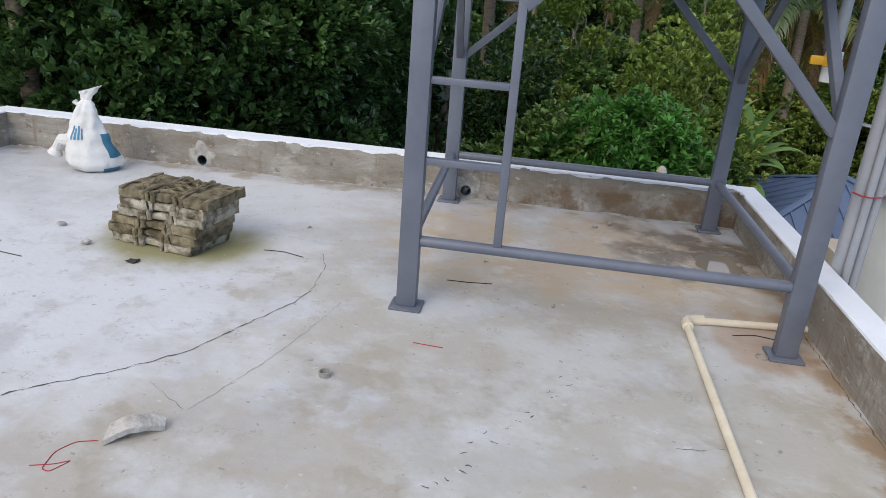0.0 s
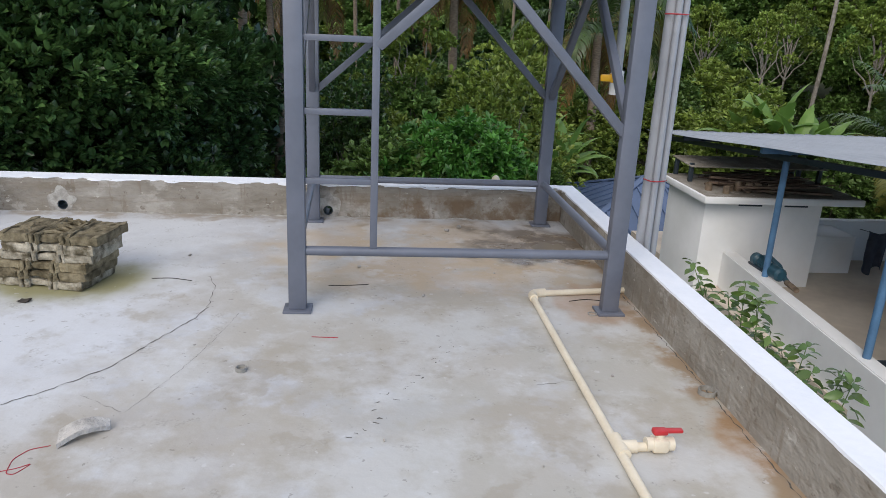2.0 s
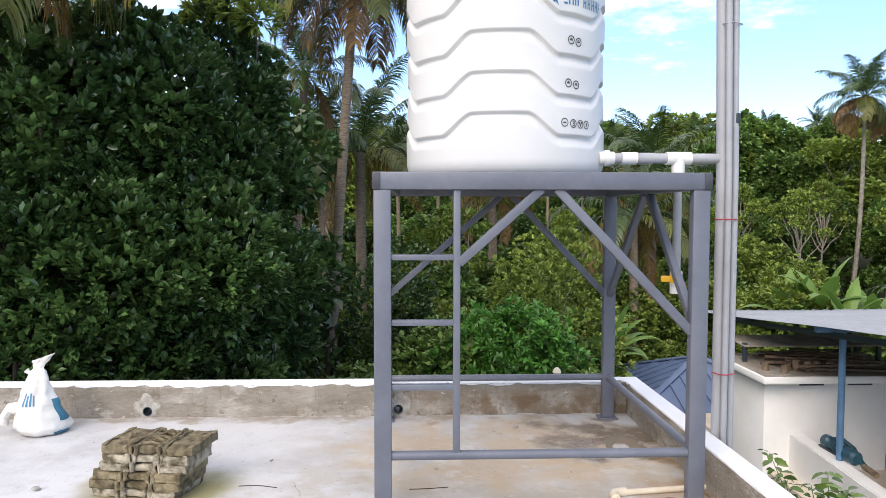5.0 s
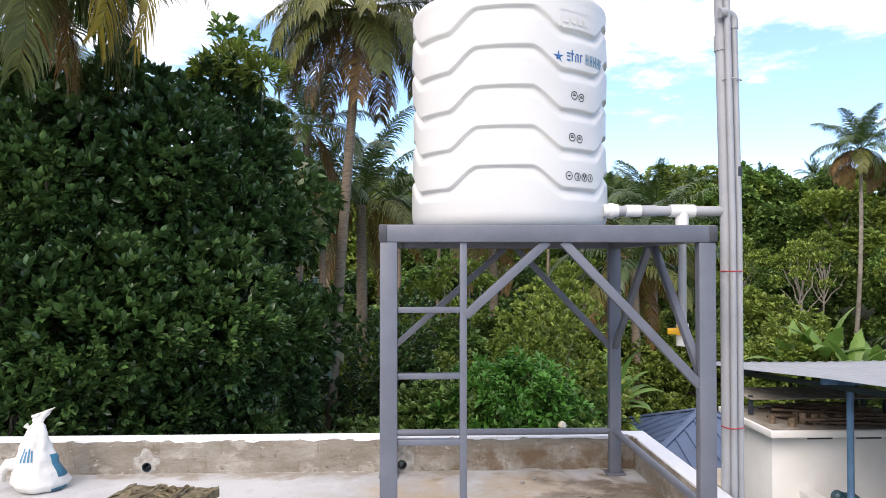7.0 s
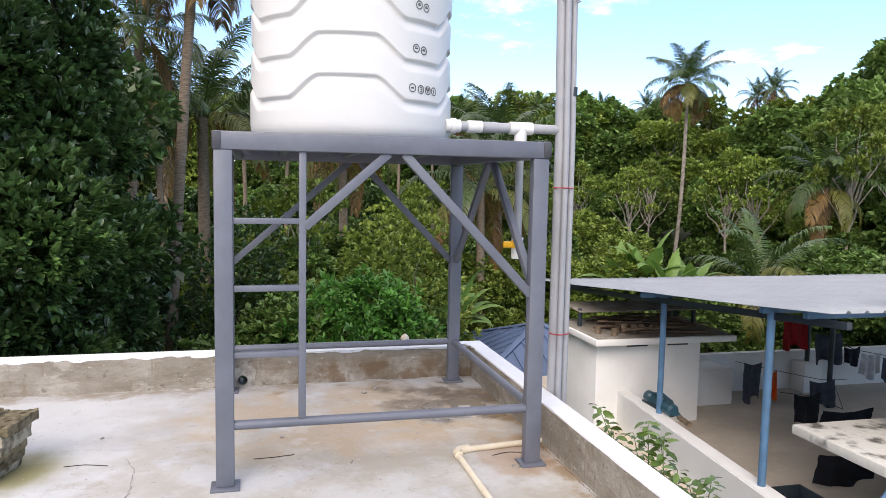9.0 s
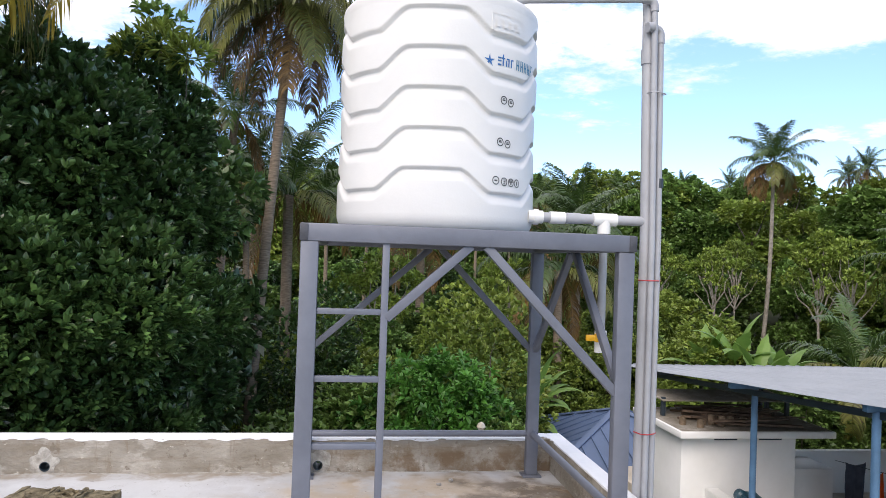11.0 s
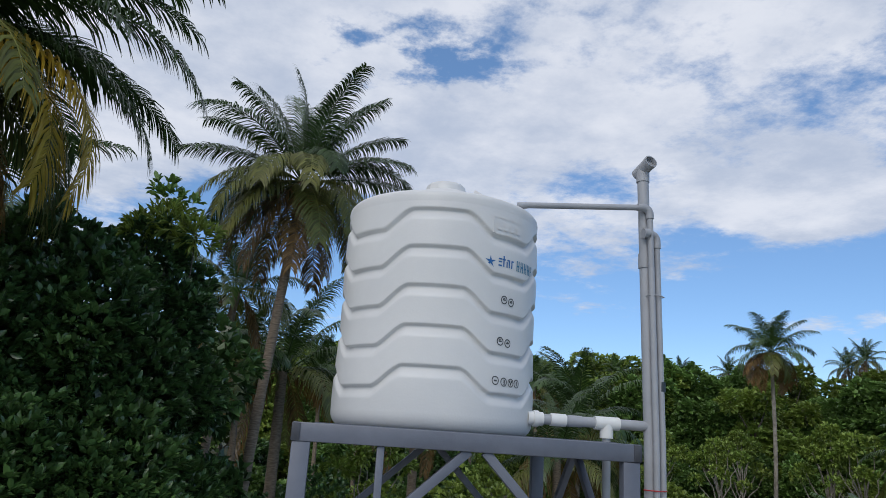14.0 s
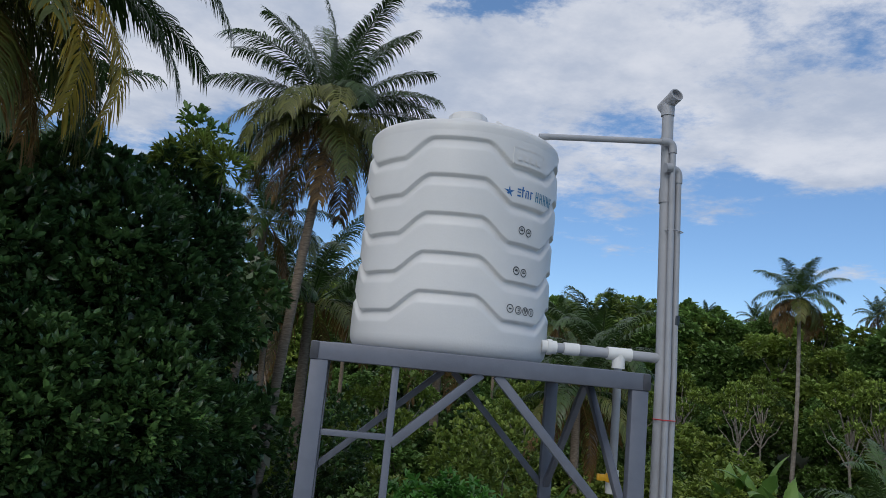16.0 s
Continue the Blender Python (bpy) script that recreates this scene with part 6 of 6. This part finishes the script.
def garment(x0, x1, y, ztop, drop, mat, seed, label, sag=0.05):
    """A cloth hung over a line, with folds and an uneven hem."""
    bm = bmesh.new()
    nu, nt = 16, 12
    g_ = []
    for j in range(nt + 1):
        t = j / nt
        row = []
        for i in range(nu + 1):
            u = i / nu
            pinch = 1 - 0.18 * t * math.sin(math.pi * u + seed)
            x = (x0 + x1) / 2 + (u - 0.5) * (x1 - x0) * pinch
            z = ztop - sag * math.sin(math.pi * u) * (1 - t * 0.4) - drop * t * (1 + 0.12 * math.sin(u * 7 + seed))
            row.append(bm.verts.new((x, y + 0.035 * math.sin(u * 15 + seed * 2) * t + 0.02 * noise.noise((u * 4, t * 4, seed)), z)))
        g_.append(row)
    for a, b in zip(g_, g_[1:]):
        for i in range(nu):
            bm.faces.new((a[i], a[i + 1], b[i + 1], b[i]))
    bmesh.ops.solidify(bm, geom=bm.faces[:], thickness=0.006)
    return part_free("garment", bm, mat, label, "garment")


line = thing("clothes_line", (10.2, 7.02, -1.0), "thin sagging clothes line under the canopy", "clothes line")
part("cord", tube([(8.45, 7.0, -0.62), (9.2, 7.0, -0.90), (10.2, 7.0, -1.36), (11.2, 7.0, -1.55), (12.9, 7.3, -1.35)], 0.006, 6), M_DARKSTEEL, line)
garment(8.72, 9.18, 7.0, -0.74, 0.52, M_CLOTH["red"], 1, "dark red cloth hung on a line")
garment(9.35, 9.92, 7.0, -1.04, 0.50, M_CLOTH["slate"], 2, "dark grey patterned cloth hung on a line")
garment(9.98, 10.32, 7.0, -1.30, 0.30, M_CLOTH["navy"], 3, "black cloth hung on a line")
garment(10.36, 10.76, 7.0, -1.42, 0.42, M_CLOTH["white"], 4, "white shirt hung on a line")
garment(10.82, 11.25, 7.0, -1.52, 0.42, M_CLOTH["slate"], 5, "blue-grey trousers hung on a line")
garment(7.95, 8.30, 6.95, -1.48, 0.62, M_CLOTH["slate"], 6, "dark cloth hanging by the block")
garment(8.36, 8.56, 6.9, -1.62, 0.48, M_CLOTH["orange"], 7, "bright orange cloth hanging on the terrace")
garment(8.95, 9.45, 6.6, -1.74, 0.42, M_CLOTH["slate"], 8, "dark cloth hanging low over the terrace")
line2 = thing("clothes_line", (8.5, 6.8, -1.5), "low clothes line between block and post", "clothes line")
part("cord", tube([(7.8, 6.97, -1.46), (8.4, 6.9, -1.60), (9.15, 6.6, -1.73), (9.6, 6.5, -1.73)], 0.005, 6), M_DARKSTEEL, line2)


def chair(base, turn):
    ch = thing("plastic_chair", (0, 0, 0), "black plastic garden chair on the terrace floor", "chair")
    m = Matrix.Rotation(turn, 4, "Z")
    mt = M_CLOTH["navy"]
    for x in (-0.2, 0.2):
        for y in (-0.2, 0.2):
            part("leg", beam((x * 1.1, y * 1.1, 0), (x, y, 0.42), 0.035, 0.035, 0.005), mt, ch)
        part("armrest", box((x - 0.03, -0.22, 0.62), (x + 0.03, 0.2, 0.65), 0.008, box((x - 0.02, -0.2, 0.42), (x + 0.02, -0.16, 0.63), 0.005)), mt, ch)
    part("seat", box((-0.23, -0.23, 0.41), (0.23, 0.23, 0.44), 0.01), mt, ch)
    part("backrest", box((-0.22, 0.19, 0.46), (0.22, 0.23, 0.86), 0.015), mt, ch)
    ch.matrix_basis = Matrix.Translation(base) @ m
    return ch


line3 = thing("clothes_line", (8.4, 5.5, -1.6), "low clothes line hung with dark sheets", "clothes line")
part("cord", tube([(7.5, 5.52, -1.55), (8.0, 5.5, -1.62), (8.6, 5.5, -1.86), (9.55, 6.75, -1.80)], 0.005, 6), M_DARKSTEEL, line3)
garment(7.72, 8.18, 5.5, -1.58, 0.46, M_CLOTH["navy"], 9, "black cloth hanging low on a line")
garment(8.24, 9.15, 5.5, -1.86, 0.30, M_CLOTH["navy"], 10, "long black sheet hanging low on a line")
garment(6.85, 7.75, 4.0, -1.86, 0.40, M_CLOTH["navy"], 11, "dark tarpaulin hung beside the stair tower")
chair((11.6, 6.7, NZ), 1.4)
crate = thing("plastic_crate", (6.15, 2.95, NZ), "black open plastic crate on the terrace", "crate")
for a, b in (((5.72, 3.10, NZ), (6.22, 3.13, NZ + 0.3)), ((5.72, 3.55, NZ), (6.22, 3.58, NZ + 0.3)), ((5.72, 3.13, NZ), (5.75, 3.55, NZ + 0.3)), ((6.19, 3.13, NZ), (6.22, 3.55, NZ + 0.3))):
    part("side_panel", box(a, b, 0.006), M_DARKSTEEL, crate)
pump = thing("water_pump", (5.66, 5.85, NT), "blue electric water pump on the wall top", "pump")
M_TIN = material("rusty_tin", (0.30, 0.22, 0.15), 0.6, 0.3, 0.25, 12)
M_PUMP = material("blue_enamel", (0.025, 0.085, 0.12), 0.4, 0, 0.1, 12)
QX, QZ = 5.66, NT
motor = part("motor", tube([(QX, 5.62, QZ + 0.09), (QX, 5.88, QZ + 0.09)], 0.062, 20), M_PUMP, pump, "blue motor housing")
for k in range(6):
    part("fin", tube([(QX, 5.64 + 0.04 * k, QZ + 0.09), (QX, 5.652 + 0.04 * k, QZ + 0.09)], 0.072, 20), M_PUMP, motor)
part("base", box((QX - 0.06, 5.6, QZ), (QX + 0.06, 6.1, QZ + 0.03), 0.008), M_DARKSTEEL, pump)
part("casing", tube([(QX, 5.90, QZ + 0.1), (QX, 5.93, QZ + 0.1), (QX, 6.02, QZ + 0.1), (QX, 6.05, QZ + 0.1)], 0.08, 20, None, True, [0.05, 0.085, 0.085, 0.04]), M_PUMP, pump)

part("hose", tube([(QX + 0.10, 6.25, QZ + 0.04), (QX + 0.06, 6.08, QZ + 0.10), (QX + 0.12, 5.85, QZ + 0.16), (QX + 0.10, 5.58, QZ + 0.13), (QX + 0.06, 5.40, QZ + 0.06), (QX + 0.02, 5.22, QZ + 0.034)], 0.034, 10), M_PUMP, pump, "coiled blue delivery hose")
part("tank_shell", tube([(QX - 0.02, 5.30, QZ + 0.09), (QX - 0.02, 5.34, QZ + 0.09), (QX - 0.02, 5.52, QZ + 0.09), (QX - 0.02, 5.56, QZ + 0.09)], 0.09, 18, None, True, [0.06, 0.09, 0.09, 0.06]), M_PUMP, pump, "blue pressure vessel")
part("suction_pipe", tube([(QX + 0.01, 5.22, QZ + 0.034), (QX - 0.01, 5.05, QZ + 0.036), (QX - 0.03, 4.92, QZ + 0.036)], 0.036, 12), M_TIN, pump, "rusty brown suction pipe")

# clutter on the flat slab of the rooftop room
M_PLANK = material("old_grey_timber", (0.17, 0.115, 0.08), 0.9, 0, 0.25, 5, 0.4, 40, stretch=(1, 1, 1), per_object=0.3)
rs = random.Random(12)
for k in range(26):
    x, y = 5.95 + rs.random() * 0.6, 6.62 + rs.random() * 1.2
    a = rs.uniform(-0.35, 0.25)
    L = rs.uniform(0.6, 1.3)
    z = -0.885 + 0.03 * (k % 4) + 0.016
    bm = box((-L / 2, -0.035, -0.014), (L / 2, 0.035, 0.014), 0.004)
    bmesh.ops.transform(bm, matrix=Matrix.Translation((x, y, z)) @ Matrix.Rotation(a, 4, "Z"), verts=bm.verts)
    part_free("timber_batten", bm, M_PLANK, "old grey timber batten piled on a flat slab", "timber")["group"] = "battens on the slab"
for k in range(22):
    x, y, a = 5.75 + rs.random() * 0.9, 6.6 + rs.random() * 1.2, rs.uniform(-0.6, 0.5)
    L, z = rs.uniform(0.5, 1.1), -0.80 + 0.035 * (k % 3)
    dx, dy = math.cos(a) * L / 2, math.sin(a) * L / 2
    part_free("stick", tube([(x - dx, y - dy, -0.872), (x, y, z - 0.03), (x + dx, y + dy, z)], 0.011, 6), M_PLANK, "thin weathered stick heaped on a flat slab", "stick")["group"] = "sticks on the slab"
for k in range(7):
    x, y = 5.25 + 0.14 * k + rs.uniform(-0.04, 0.04), 6.62 + rs.uniform(0, 0.25)
    h = rs.uniform(0.06, 0.16)
    part_free("tin_can", hollow_pipe((x, y, -0.884), (x, y, -0.884 + h), 0.05, 0.045, 16), M_TIN, "rusty old tin can on a flat slab", "can")["group"] = "cans on the slab"
lean = thing("sheet_lean_to", (6.2, 7.8, -0.885), "old metal sheet raised over the rooftop clutter", "roof sheet")
part("sheet", box((5.15, 7.35, -0.63), (7.35, 8.1, -0.61), 0.004, None, Matrix.Rotation(radians(3), 4, "X")), M_PLASTER, lean)
for x in (5.2, 7.28):
    for y in (7.45, 8.0):
        part("support", box((x - 0.03, y - 0.03, -0.886), (x + 0.03, y + 0.03, -0.6), 0.004), M_DARKSTEEL, lean)

# ---- broad-leaved plants ----
def big_leaf(origin, az, rise, length, width, droop, V, Q, tears=0.0, rng=None):
    """A banana blade: arched midrib, blade on both sides, torn edges."""
    d = Vector((math.cos(az), math.sin(az), 0))
    side = Vector((-math.sin(az), math.cos(az), 0))
    p, ang, steps = Vector(origin), rise, 14
    off = sum(len(a) for a in V)
    vs = []
    for k in range(steps + 1):
        t = k / steps
        w = width * (math.sin(math.pi * min(1, max(0.0, (t - 0.16) / 0.84)) ** 0.75) * 0.5 if t > 0.16 else 0.02)
        tn = d * math.cos(ang) + Vector((0, 0, math.sin(ang)))
        up = side.cross(tn)
        j = (rng.random() - 0.5) * tears if rng is not None else 0
        vs += [p + side * w * (1 + j) - up * w * (-0.25), p + side * 0.012, p - side * 0.012, p - side * w * (1 - j) + up * w * 0.25]
        p = p + tn * (length / steps)
        ang -= droop / steps * (0.4 + 1.3 * t)
    qs = []
    for k in range(steps):
        for s in range(3):
            a = off + k * 4 + s
            qs.append((a, a + 1, a + 5, a + 4))
    V.append(np.array([tuple(q) for q in vs])), Q.append(np.array(qs))


def banana(foot, height, count, length, seed, label, wide=0.27):
    rng = np.random.default_rng(seed)
    tree = thing("banana_plant", foot, label, "banana plant")
    f_ = Vector(foot)
    head = f_ + Vector((0, 0, height))
    part("stem", tube([f_, f_.lerp(head, 0.5), head], 0.1, 10, None, True, [0.13, 0.10, 0.05]), M_BANANA, tree)
    for k in range(count):
        V, Q = [], []
        t = k / count
        big_leaf(head - Vector((0, 0, 0.15 * t)), k * 2.4 + seed, radians(80 - 50 * t) + rng.normal() * 0.08, length * (0.8 + 0.3 * rng.random()), length * wide, 1.0 + 0.9 * t, V, Q, 0.35, rng)
        mesh_from("leaf", V[0], Q[0], M_BANANA, tree)
    return tree


for k, (deg, d, z, n, L) in enumerate(((14.6, 15.6, -1.9, 18, 1.35), (15.6, 16.4, -1.7, 16, 1.35), (13.4, 16.8, -1.5, 14, 1.3), (28.2, 21.5, -1.5, 10, 1.5), (30.2, 21.5, -1.2, 10, 1.6), (31.8, 21.0, -1.55, 9, 1.4), (33.2, 21.5, -1.6, 9, 1.4))):
    x, y, _ = polar(deg, d, 0)
    banana((x, y, GZ), z - GZ, n, L, 90 + k, "clump of broad-leaved banana plants", 0.19 if k < 3 else 0.27)

# bright bush with lobed leaves under the stand's view
x, y, _ = polar(7.0, 12.6, 0)
broad_tree("cassava_bush", (x, y, GZ), [(0, 0, 4.9, 1.0, 0.9), (-0.6, 0.1, 4.5, 0.8, 0.8), (0.7, 0.1, 4.55, 0.8, 0.8), (0.1, -0.4, 4.2, 0.9, 0.8), (-0.9, 0.2, 3.9, 0.8, 0.8), (0.5, -0.2, 5.35, 0.55, 0.5), (1.2, 0.1, 4.0, 0.7, 0.7)], M_LEAF_BRIGHT, "bright green bush with star-shaped leaves", 61, 2600, 0.15, 7, 0.36, 0.05, None, 0.3, 0.25, 1.0, full_leaves)
for k, (deg, d, top, w, mt, lab) in enumerate(((11.3, 14.5, 0.55, 1.25, M_LEAF_YEL, "yellow-green young tree behind the terrace"), (8.8, 16.5, 0.75, 1.1, M_LEAF_YEL, "yellow-green young tree behind the terrace"), (1.2, 13.5, -0.9, 0.95, M_LEAF_MID, "green bushy tree behind the terrace"), (-4.5, 18.5, -1.2, 1.3, M_LEAF_YEL, "yellow-green bushy tree behind the terrace"), (-2.0, 16.5, 0.4, 1.3, M_LEAF_DARK, "dark green leafy tree behind the terrace"), (4.0, 12.0, -1.5, 1.0, M_LEAF_MID, "green bushy tree behind the terrace"), (12.2, 12.0, -1.4, 0.9, M_LEAF_MID, "green bushy tree behind the terrace"))):
    x, y, _ = polar(deg, d, 0)
    h = top - GZ
    broad_tree("bushy_tree", (x, y, GZ), [(0.25 * w * math.cos(i * 2.4), 0.25 * w * math.sin(i * 2.4), h * (0.35 + 0.55 * i / 8), w * (1.05 - 0.55 * (i / 8) ** 1.5), w * 0.75) for i in range(9)], mt, lab, 70 + k, 2300, 0.13, 6, 0.5, 0.07)
